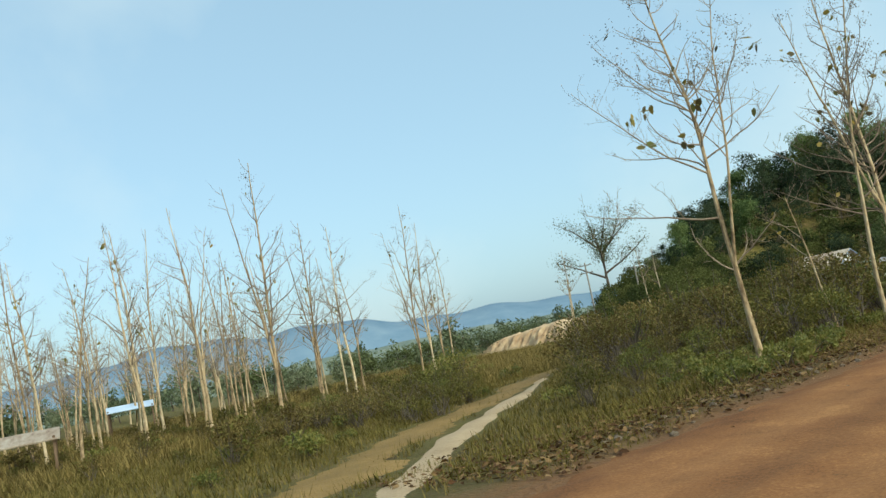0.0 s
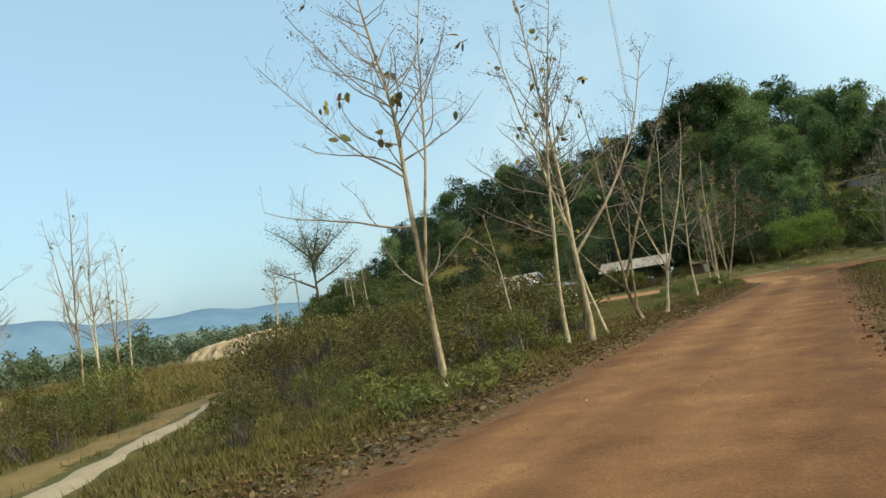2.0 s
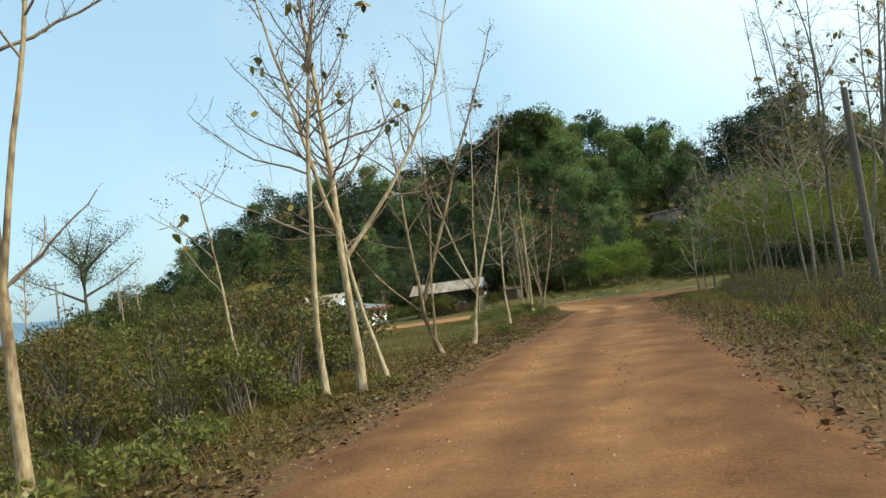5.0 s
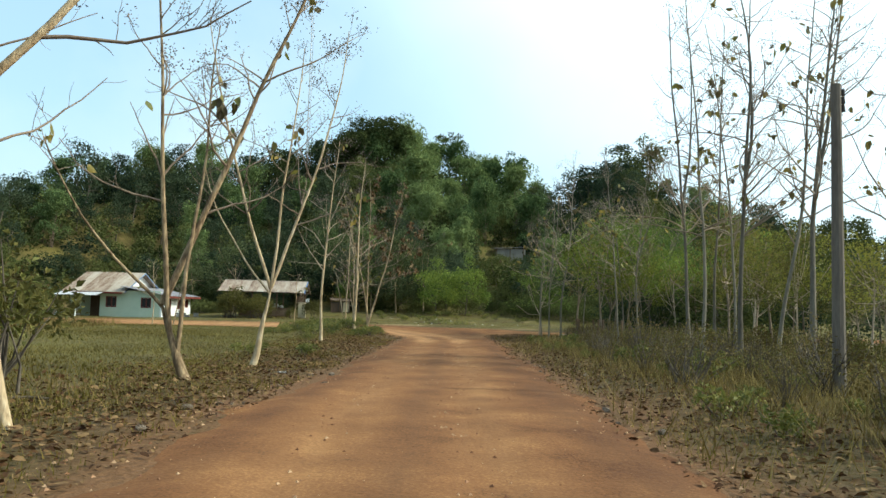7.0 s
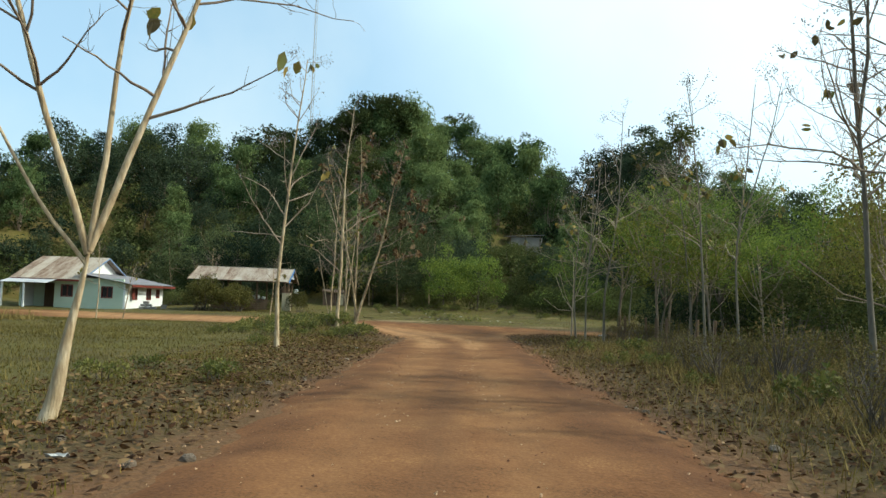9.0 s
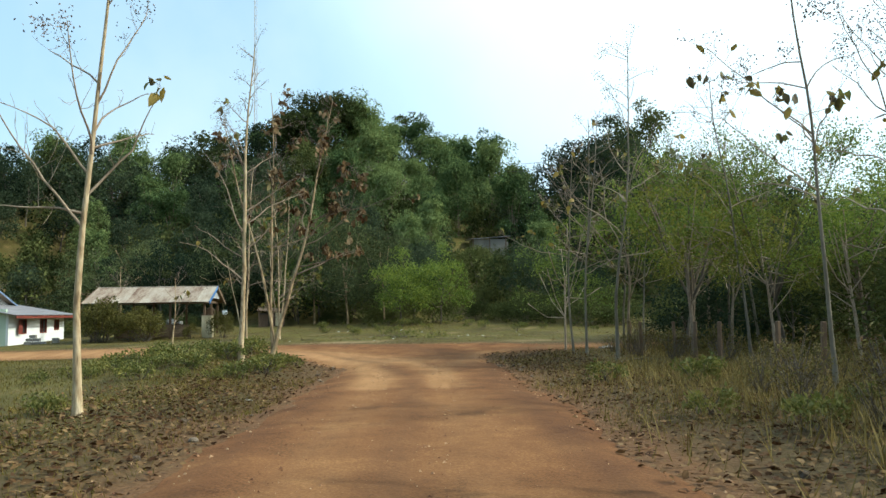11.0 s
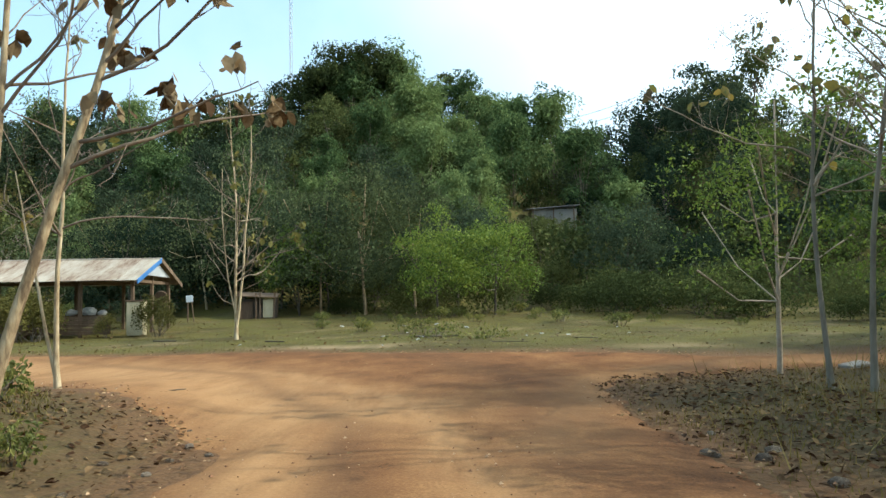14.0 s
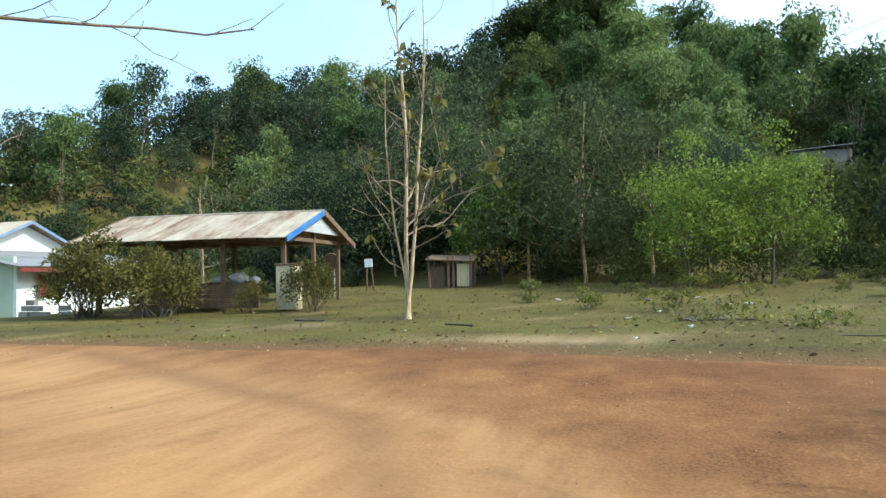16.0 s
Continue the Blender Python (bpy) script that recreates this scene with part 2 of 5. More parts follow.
M_teal = material("pale_teal_plaster", [(0.42, 0.50, 0.37), (0.49, 0.57, 0.43), (0.55, 0.62, 0.48)], scale=1.2, rough=0.9)
M_blue = material("blue_paint", [(0.03, 0.10, 0.26), (0.05, 0.15, 0.36), (0.10, 0.21, 0.42)], scale=0.5, rough=0.6)
M_bluegrey = material("faded_blue_paint", [(0.10, 0.15, 0.24), (0.15, 0.21, 0.31), (0.22, 0.28, 0.37)], scale=0.5, rough=0.7)
M_red = material("red_brown_paint", [(0.105, 0.022, 0.019), (0.165, 0.038, 0.026), (0.210, 0.060, 0.038)], scale=0.5, rough=0.6)
M_wood = material("brown_timber", [(0.080, 0.050, 0.030), (0.136, 0.088, 0.054), (0.208, 0.144, 0.092)], scale=0.4, stretch=(1, 1, 0.2), rough=0.9, bump=0.004)
M_palewood = material("pale_board", [(0.36, 0.29, 0.17), (0.5, 0.42, 0.26), (0.58, 0.5, 0.33)], scale=0.4, stretch=(1, 1, 0.3), rough=0.85)
M_concrete = material("weathered_concrete", [(0.16, 0.14, 0.115), (0.26, 0.235, 0.2), (0.34, 0.31, 0.27)], scale=0.8, stretch=(1, 1, 0.4), rough=0.9, bump=0.004)
M_dark = material("dark_interior", [(0.02, 0.02, 0.02), (0.035, 0.033, 0.03), (0.05, 0.045, 0.04)], rough=0.8)
M_paper = material("white_litter", [(0.3, 0.29, 0.26), (0.45, 0.44, 0.41), (0.62, 0.61, 0.58)], per_object=0.3, rough=0.6)
M_metal = material("galvanised_steel", [(0.35, 0.36, 0.37), (0.45, 0.46, 0.47), (0.55, 0.56, 0.57)], metallic=0.6, rough=0.5)
# distance haze is mixed into the base colours of both backdrops
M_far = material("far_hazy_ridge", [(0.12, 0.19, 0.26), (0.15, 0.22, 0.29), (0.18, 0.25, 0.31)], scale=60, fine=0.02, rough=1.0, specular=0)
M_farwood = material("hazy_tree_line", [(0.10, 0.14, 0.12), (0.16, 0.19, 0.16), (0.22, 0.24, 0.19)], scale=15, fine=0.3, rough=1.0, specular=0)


# ---- mesh helpers ----
def mesh_np(name, v, f, mat=None, smooth=False):
    """A mesh from arrays: v (n,3), f (m,k)."""
    me = bpy.data.meshes.new(name)
    v, f = np.asarray(v, np.float32), np.asarray(f, np.int32)
    m, k = f.shape
    me.vertices.add(len(v))
    me.vertices.foreach_set("co", v.ravel())
    me.loops.add(m * k)
    me.loops.foreach_set("vertex_index", f.ravel())
    me.polygons.add(m)
    me.polygons.foreach_set("loop_start", np.arange(0, m * k, k, dtype=np.int32))
    me.polygons.foreach_set("use_smooth", np.full(m, smooth))
    if mat:
        me.materials.append(mat)
    me.update(calc_edges=True)
    return me


def empty(name, m, label="", category="", group="", kind=""):
    ob = new(name)
    ob.empty_display_size = 0.2
    ob.matrix_basis = m
    return tagged(ob, label, category, group, kind)


def child(name, me, parent, label=""):
    ob = new(name, me)
    ob.parent = parent
    return tagged(ob, label)


def part(name, bm, mat, parent=None, label=""):
    me = bpy.data.meshes.new(name)
    bm.normal_update()
    bm.to_mesh(me)
    bm.free()
    me.materials.append(mat)
    ob = new(name, me)
    if parent:
        ob.parent = parent
    return tagged(ob, label)


def box(size, at=(0, 0, 0), bevel=0.01, turn=None, bm=None):
    bm = bm or bmesh.new()
    made = bmesh.ops.create_cube(bm, size=1.0)["verts"]
    bmesh.ops.scale(bm, vec=size, verts=made)
    if bevel:
        edges = list({e for q in made for e in q.link_edges})
        out = bmesh.ops.bevel(bm, geom=edges, offset=min(bevel, min(size) * 0.3), segments=1, affect="EDGES")
        made = list({q for fc in out["faces"] for q in fc.verts} | {q for q in made if q.is_valid})
    if turn is not None:
        bmesh.ops.rotate(bm, cent=(0, 0, 0), matrix=turn, verts=made)
    bmesh.ops.translate(bm, vec=at, verts=made)
    return bm


class Tubes:
    """Collects tapered tubes along polylines into one mesh."""

    def __init__(self):
        self.v, self.f, self.n = [], [], 0

    def add(self, pts, radii, sides=5):
        pts = np.asarray(pts, float)
        d = np.gradient(pts, axis=0)
        d /= np.linalg.norm(d, axis=1)[:, None] + 1e-9
        ref = np.array([1.0, 0, 0]) if abs(d[0][0]) < 0.8 else np.array([0, 1.0, 0])
        s = np.cross(d, ref)
        s /= np.linalg.norm(s, axis=1)[:, None] + 1e-9
        q = np.cross(d, s)
        an = np.linspace(0, 2 * np.pi, sides, endpoint=False)
        ring = s[:, None, :] * np.cos(an)[None, :, None] + q[:, None, :] * np.sin(an)[None, :, None]
        v = pts[:, None, :] + ring * np.asarray(radii)[:, None, None]
        k = len(pts)
        i = np.arange(k - 1)[:, None] * sides
        j = np.arange(sides)[None, :]
        jj = (j + 1) % sides
        f = np.stack([i + j, i + jj, i + sides + jj, i + sides + j], -1).reshape(-1, 4) + self.n
        self.v.append(v.reshape(-1, 3))
        self.f.append(f)
        self.n += k * sides

    def mesh(self, name, mat):
        return mesh_np(name, np.concatenate(self.v), np.concatenate(self.f), mat, True)


def unit(v):
    return v / (np.linalg.norm(v, axis=-1, keepdims=True) + 1e-9)


def leaf_mesh(name, p, along, length, width, mat, rng, fold=0.25, flat=0.0, facing=None):
    """Folded four-cornered leaves at p, each along its own direction; facing: the way that each blade turns its upper side."""
    n = len(p)
    along = unit(np.asarray(along, float))
    side = unit(np.cross(along, rng.normal(size=(n, 3)) + np.array([0, 0, flat]) if facing is None else facing))
    up = np.cross(side, along)
    length, width = np.broadcast_to(length, n)[:, None], np.broadcast_to(width, n)[:, None]
    mid = p + along * length * 0.45
    v = np.stack([p, mid + side * width / 2 + up * width * fold, p + along * length - up * length * 0.12, mid - side * width / 2 + up * width * fold], 1).reshape(-1, 3)
    return mesh_np(name, v, np.arange(4 * n).reshape(n, 4), mat)


def ovate_mesh(name, p, along, length, width, mat, rng, fold=0.18, flat=0.0, curl=0.3):
    """Broad oval leaves, folded along the midrib and curled towards the tip."""
    n = len(p)
    along = unit(np.asarray(along, float))
    side = unit(np.cross(along, rng.normal(size=(n, 3)) + np.array([0, 0, flat])))
    up = np.cross(side, along)
    length, width = np.broadcast_to(length, n)[:, None], np.broadcast_to(width, n)[:, None]
    bend = rng.uniform(-0.2, 1.0, (n, 1)) * curl
    lift = rng.uniform(-0.4, 1.0, (n, 1)) * fold

    def at(a, b):
        return p + along * length * a + side * width * b + up * (width * abs(b) * 2 * lift - bend * length * a * a)
    v = np.stack([at(0, 0), at(0.33, 0), at(0.7, 0), at(1, 0), at(0.3, 0.5), at(0.68, 0.4), at(0.3, -0.5), at(0.68, -0.4)], 1).reshape(-1, 3)
    f = np.array([[0, 1, 4], [1, 5, 4], [1, 2, 5], [2, 3, 5], [0, 6, 1], [1, 6, 7], [1, 7, 2], [2, 7, 3]])
    return mesh_np(name, v, (f[None] + 8 * np.arange(n)[:, None, None]).reshape(-1, 3), mat, True)


def merge(*arrays):
    return np.concatenate(arrays)


# ---- the lie of the land ----
def ss(a, b, v):
    k = np.clip((np.asarray(v, float) - a) / (b - a), 0, 1)
    return k * k * (3 - 2 * k)


def bumpy(x, y, s, seed=0.0):
    """A cheap smooth waviness between -1 and 1, s metres across."""
    x, y = np.asarray(x) / s, np.asarray(y) / s
    return (np.sin(1.7 * x + 0.9 * y + seed) + np.sin(-1.1 * x + 2.1 * y + 1.3 + seed) + np.sin(2.9 * x - 1.6 * y + 4.1 + 2 * seed)) / 3


def land(x, y):
    x, y = np.asarray(x, float), np.asarray(y, float)
    z = 0.08 - 0.0118 * np.clip(y, -40, 64)
    z = z + 0.44 * ss(66, 80, y) * ss(-42, -20, x) + 0.62 * ss(80, 98, y) * ss(-34, -16, x)
    off = np.maximum(np.maximum(-5.5 - x, x + 0.5), 0)          # metres off the straight road
    side = np.where(x < -3, np.interp(y, [12, 25, 31, 37, 50, 62], [-0.13, -0.13, 0.0, 0.0, 0.18, 0.2]), 0.12)
    z = z + side * ss(0.3, 3, off) * (1 - ss(66, 72, y))
    z = z + 0.10 * ss(3, 12, off) * bumpy(x, y, 6)
    z = z + 0.25 * np.exp(-(((x + 36) / 10) ** 2 + ((y - 36) / 9) ** 2))
    z = z + 0.8 * np.exp(-(((x + 14) / 5) ** 2 + ((y - 26) / 8) ** 2))
    z = z + 0.48 * np.exp(-(((x + 9.2) / 2.0) ** 2 + ((y - 61.5) / 4.0) ** 2)) * ss(0.0, 1.6, off)
    foot = 99 + 7 * ss(-22, -36, x) - 23 * ss(-42, -62, x) + 2.5 * bumpy(x, y * 0, 9)
    ridge = np.interp(x, [-150, -110, -85, -62, -45, -30, -20, -5, 5, 15, 25, 40, 60, 100, 160], [0, 2, 8, 17.5, 21.5, 22, 24, 21.5, 16.2, 13, 17.5, 8.5, 6, 4, 2])
    run = 62.0 - 24.0 * ss(8, 20, x)
    rise = ss(0, 1, (y - foot) / run) * 0.85 + 0.15 * ss(0, 0.25, (y - foot) / run)
    bearing = np.degrees(np.arctan2(x, np.maximum(y - 3, 1)))
    z = z + ridge * rise * (1 - 0.7 * ss(175, 320, y)) * ss(-41, -30, bearing)
    z = z + 3.6 * np.exp(-(((x + 53) / 8) ** 2 + ((y - 84) / 13) ** 2)) * ss(75, 84, y)
    z = z - 1.5 * ss(-60, -80, x) * ss(50, 80, y)
    return z


def spread(fine0, fine1, step, far):
    mid = list(np.arange(fine0, fine1 + 1e-6, step))
    out, d, lo, hi = [], step, fine0, fine1
    left, right = [], []
    while hi < far:
        d *= 1.16
        lo, hi = lo - d, hi + d
        left.append(lo)
        right.append(hi)
    return np.array(left[::-1] + mid + right)


gx, gy = spread(-34, 18, 0.55, 2600), spread(-6, 104, 0.6, 2600)
X, Y = np.meshgrid(gx, gy)
Z = land(X, Y)
Z -= 0.00002 * np.maximum(np.hypot(X, Y) - 150, 0) ** 1.2


# the drive's outline: negative inside
def seg(x, y, pts):
    best = np.full(np.shape(x), 1e9)
    for (x0, y0), (x1, y1) in zip(pts, pts[1:]):
        dx, dy = x1 - x0, y1 - y0
        k = np.clip(((x - x0) * dx + (y - y0) * dy) / (dx * dx + dy * dy), 0, 1)
        best = np.minimum(best, np.hypot(x - x0 - k * dx, y - y0 - k * dy))
    return best


def soft_min(a, b, k):
    h = np.clip(0.5 + 0.5 * (b - a) / k, 0, 1)
    return b + (a - b) * h - k * h * (1 - h)


def road_shape(x, y):
    straight = seg(x, y, [(-3.0, -60), (-3.0, 69.5)]) - 2.5
    left = seg(x, y, [(-3.0, 70.2), (-8.5, 72.2), (-16, 72.9), (-24, 73.0), (-40, 72.6), (-75, 72)]) - 2.1
    right = seg(x, y, [(-3.0, 70.5), (0, 71.2), (6, 71.4), (16, 72.4), (40, 73)]) - 1.0
    mouth = seg(x, y, [(-9.0, 72.5), (-3.0, 71.8), (0.5, 71.3)]) - 2.35
    corner = seg(x, y, [(-5.0, 66.0), (-10.2, 70.6)]) - 2.5
    d = soft_min(soft_min(soft_min(soft_min(straight, left, 3.0), corner, 2.6), mouth, 0.8), right, 1.2)
    return d + 0.14 * bumpy(x, y, 0.9) + 0.10 * bumpy(x, y, 0.33, 2) + 0.2 * bumpy(x, y, 3.1, 1)


def path_shape(x, y):
    d = seg(x, y, [(-4.5, 2.0), (-7.9, 5.5), (-11.0, 9.3), (-12.8, 12.0), (-15.6, 16.5), (-18.3, 20.5)]) - 0.30 + 0.22 * ss(14, 21, y)
    return d + 0.10 * bumpy(x, y, 0.8) + 0.12 * bumpy(x, y, 2.3, 2)


def bare_shape(x, y):
    d = seg(x, y, [(-4.5, 0.0), (-7.9, 3.5), (-12.0, 8.3), (-13.8, 11.0), (-17.6, 18), (-22, 26)]) - 0.65
    return d + 0.6 * bumpy(x, y, 1.7) + 0.3 * bumpy(x, y, 0.6, 2)


WHEELS = [([(-2.4, -30), (-2.4, 56)], 0.5, 0.25), ([(-4.1, -30), (-4.1, 56)], 0.55, 0.25), ([(-3.2, -30), (-3.2, 60)], 0.35, 0.15),
          ([(-2.4, 54), (-2.6, 60), (-3.8, 66), (-6.5, 69.8), (-12, 72.2), (-20, 73.0), (-40, 72.6)], 0.5, 0.85), ([(-4.1, 54), (-4.2, 58), (-5.2, 64), (-8.4, 69.0), (-13, 71.5), (-22, 72.4)], 0.6, 0.9),
          # the broad first run paints the corner's sunlight along with wheel wear
          ([(-5.0, 65), (-9, 69.6), (-14, 72.0), (-25, 73.0)], 2.2, 1.0), ([(-2.0, 62), (-0.5, 68.5), (3, 71.0), (16, 72)], 0.7, 0.5)]

# darker bands along the road and round the bend
DARK_RUNS = [([(-1.1, -30), (-1.0, 58), (0.2, 66), (2.0, 70.6)], 0.6, 0.75), ([(-3.3, -30), (-3.2, 56), (-4.4, 64), (-7.5, 69.8), (-14, 73.6)], 0.28, 0.6), ([(-5.0, -30), (-5.1, 58)], 0.4, 0.45), ([(-1.8, 60), (-1.5, 68), (-4, 73.4), (-9, 74.6)], 0.9, 0.55)]


def overlay(name, shape, x0, x1, y0, y1, step, lift, mat, ruts=0.0):
    xs, ys = np.arange(x0, x1, step), np.arange(y0, y1, step)
    gx2, gy2 = np.meshgrid(xs, ys)
    d = shape(gx2, gy2)
    z = land(gx2, gy2) + lift * (1 - ss(-0.6, 0.08, d)) - 0.05 * ss(-0.05, 0.25, d)
    z += ruts * (bumpy(gx2 * 3, gy2 * 0.5, 1.1) * 0.5 + bumpy(gx2 * 2, gy2 * 0.6, 0.5, 3) * 0.15) * (1 - ss(-0.8, 0, d))
    for wheel in (-4.2, -2.6):
        z -= ruts * 0.9 * np.exp(-((gx2 - wheel + 0.25 * bumpy(gx2 * 0, gy2, 5)) / 0.28) ** 2) * (1 - ss(62, 68, gy2)) * (ruts > 0)
    keep = d < 0.3
    cell = keep[:-1, :-1] & keep[1:, :-1] & keep[:-1, 1:] & keep[1:, 1:]
    idx = np.arange(gx2.size).reshape(gx2.shape)
    f = np.stack([idx[:-1, :-1], idx[:-1, 1:], idx[1:, 1:], idx[1:, :-1]], -1)[cell]
    used, inv = np.unique(f, return_inverse=True)
    v = np.stack([gx2.ravel(), gy2.ravel(), z.ravel()], 1)[used]
    me = mesh_np(name, v, inv.reshape(-1, 4), mat, True)
    if ruts:
        wear = np.zeros(len(v))
        for run, wide, much in WHEELS:
            wear = np.maximum(wear, much * np.exp(-(seg(v[:, 0], v[:, 1], run) / wide) ** 2))
        me.attributes.new("wear", "FLOAT", "POINT").data.foreach_set("value", wear.astype(np.float32))
        dark_band = np.zeros(len(v))
        for run, wide, much in DARK_RUNS:
            dark_band = np.maximum(dark_band, much * np.exp(-(seg(v[:, 0], v[:, 1], run) / wide) ** 2))
        me.attributes.new("dark_band", "FLOAT", "POINT").data.foreach_set("value", dark_band.astype(np.float32))
    return new(name, me)


idx = np.arange(X.size).reshape(X.shape)
F = np.stack([idx[:-1, :-1], idx[:-1, 1:], idx[1:, 1:], idx[1:, :-1]], -1).reshape(-1, 4)
ground = new("ground", mesh_np("ground", np.stack([X.ravel(), Y.ravel(), Z.ravel()], 1), F, M_ground, True))
# where grass keeps the soil green: meadow, field, slopes
lush = np.maximum(np.maximum(ss(73, 78, Y) * ss(0.2, 2.5, road_shape(X, Y)), ss(-9.0, -11.5, X) * ss(30, 36, Y)), 0.55 * ss(-9, -12, X)) * np.clip(0.65 + 0.8 * bumpy(X, Y, 2.4, 3) + 0.6 * bumpy(X, Y, 0.9, 1), 0.15, 1)
ground.data.attributes.new("wear", "FLOAT", "POINT").data.foreach_set("value", lush.ravel().astype(np.float32))
dust = 1.4 * np.exp(-(((X + 7.2) / 2.0) ** 2 + ((Y - 76.3) / 0.6) ** 2)) + 0.7 * np.exp(-(((X - 2.6) / 1.8) ** 2 + ((Y - 75.2) / 0.5) ** 2)) + 0.7 * np.clip(bumpy(X, Y, 1.9, 7) + 0.6 * bumpy(X, Y, 0.8, 3) - 0.55, 0, 1) * ss(70, 74, Y)
# brown verge soil; the wider thicket side also carries its shade as darker colour
verge = (0.35 + 0.65 * ss(14, 30, Y)) * np.exp(-(np.maximum(road_shape(X, Y) - 0.8, 0) / np.where(X > -2, 3.2, 1.3)) ** 2) * (Y < 74)
shoulder = np.exp(-(np.maximum(road_shape(X, Y), 0) / (0.75 + 0.35 * bumpy(X, Y, 1.9, 5))) ** 2)
for layer, amount in (("dust", dust), ("verge", verge), ("shoulder", shoulder)):
    ground.data.attributes.new(layer, "FLOAT", "POINT").data.foreach_set("value", amount.ravel().astype(np.float32))
tagged(ground, "dry grassy ground with bare soil patches", "ground", kind="structure")
tagged(overlay("road", road_shape, -60, 30, -30, 82, 0.2, 0.07, M_road, 0.022), "rutted orange-red laterite dirt road", "road", kind="structure")
tagged(overlay("bare_earth", bare_shape, -30, 0, -8, 36, 0.3, 0.02, M_bare), "ochre bare earth beside the footpath", "ground", kind="structure")
tagged(overlay("footpath", path_shape, -22, -5.6, 0, 24, 0.1, 0.05, M_path), "pale trodden sandy footpath through grass", "path", kind="structure")


def on(x, y, lift=0.0):
    return float(land(x, y)) + lift


# ---- trees ----
def curve(rng, start, direction, length, n, wander, lift):
    pts, d = [np.array(start, float)], unit(np.array(direction, float))
    for i in range(n):
        d = unit(d + rng.normal(size=3) * wander + np.array([0, 0, lift]))
        pts.append(pts[-1] + d * length / n)
    return np.array(pts)


def way(az, up):
    a, u = radians(az), radians(up)
    return np.array([math.sin(a) * math.cos(u), math.cos(a) * math.cos(u), math.sin(u)])


def bare_tree(name, x, y, height, radius, stems, branches, seed, label, leaves=25, panicles=40, low=0.35, twigs=1.0, leafmat=None, group="", far=False, leaf_size=0.24, arch=0.05, reach=1.0, rise=0.07, bark=None, loose=0.07):
    """A nearly leafless tree. stems: (azimuth, elevation, share of height, thickness, where it leaves the first stem);
    branches: (height, azimuth, elevation, length), to which random ones are added above low*height."""
    rng = np.random.default_rng(seed)
    root = empty(name, pose(x, y, on(x, y)), label, "tree", group)
    trunk, limbs = Tubes(), Tubes()
    tips, tipdir = [], []
    first = None

    def spray(pts, rad, level):
        """Side twigs along a limb."""
        L = np.linalg.norm(np.diff(pts, axis=0), axis=1).sum()
        n = max(2, int(L * (3.4 if level == 1 else 3.6) * twigs))
        for k in range(n):
            s = rng.uniform(0.22, 1.0)
            i = min(int(s * (len(pts) - 1)), len(pts) - 2)
            p = pts[i] + (pts[i + 1] - pts[i]) * (s * (len(pts) - 1) - i)
            d = unit(unit(pts[i + 1] - pts[i]) * 0.65 + rng.normal(size=3) * 0.6 + np.array([0, 0, 0.3]))
            ln = L * rng.uniform(0.16, 0.36) * (1.15 - 0.5 * s)
            sub = curve(rng, p, d, ln, 4, 0.2, 0.1)
            r0 = max(0.004, rad * (1 - 0.75 * s) * 0.45)
            limbs.add(sub, np.linspace(r0, max(0.0025, r0 * 0.35), 5), 3)
            tips.append(sub[-1])
            tipdir.append(unit(sub[-1] - sub[-2]))
            if level == 1 and not far and ln > 0.35:
                spray(sub, r0, 2)

    for si, (az, up, share, thick, leave) in enumerate(stems):
        h = height * share
        if first is None:
            start, r0 = np.array([0, 0, -0.15]), radius * thick
            pts = curve(rng, start, way(az, up), h, 14, 0.035, 0.03)
            first = pts
        else:
            i = leave * (len(first) - 1)
            j = min(int(i), len(first) - 2)
            start = first[j] + (first[j + 1] - first[j]) * (i - j) if leave > 0 else np.array([rng.uniform(-.12, .12), rng.uniform(-.12, .12), -0.15])
            r0 = radius * thick
            pts = curve(rng, start, way(az, up), h, 12, 0.04, rise)
        t = np.linspace(0, 1, len(pts))
        rad = r0 * (1 - 0.9 * t ** 0.9) + 0.006
        if leave == 0:
            rad[0] *= 1.45
            rad[1] *= 1.08
        trunk.add(pts, rad, 9)
        tips.append(pts[-1])
        tipdir.append(np.array([0, 0, 1.0]))
        zs = pts[:, 2]
        mine = [b for b in branches if b[4] == si] if branches and len(branches[0]) > 4 else (branches if si == 0 else [])
        mine = [b[:4] for b in mine]
        lowest = max(zs[0] + 0.6, height * low)
        for k in range(int(h * 1.9 * twigs) if zs[-1] > lowest else 0):
            hh = rng.uniform(lowest, zs[-1])
            share_h = (zs[-1] - hh) / max(height, 1)
            mine.append((hh, rng.uniform(0, 360), rng.uniform(15, 60), rng.uniform(0.5, 1.0) * (0.7 + 3.6 * share_h) * reach))
        for hh, baz, bup, bl in mine:
            i = np.interp(hh, zs, np.arange(len(zs)))
            j = min(int(i), len(pts) - 2)
            p = pts[j] + (pts[j + 1] - pts[j]) * (i - j)
            rr = np.interp(i, np.arange(len(rad)), rad)
            br = curve(rng, p, way(baz, bup), bl, 8, 0.15, arch)
            r1 = min(rr * 0.5, 0.009 + 0.0075 * bl)
            limbs.add(br, r1 * (1 - 0.85 * np.linspace(0, 1, 9)) + 0.003, 5)
            tips.append(br[-1])
            tipdir.append(unit(br[-1] - br[-2]))
            spray(br, r1, 1)
    child("trunk", trunk.mesh("trunk", bark or M_bark), root)
    tagged(child("branchwork", limbs.mesh("branchwork", M_twig), root), kind="stuff")
    tips, tipdir = np.array(tips), np.array(tipdir)
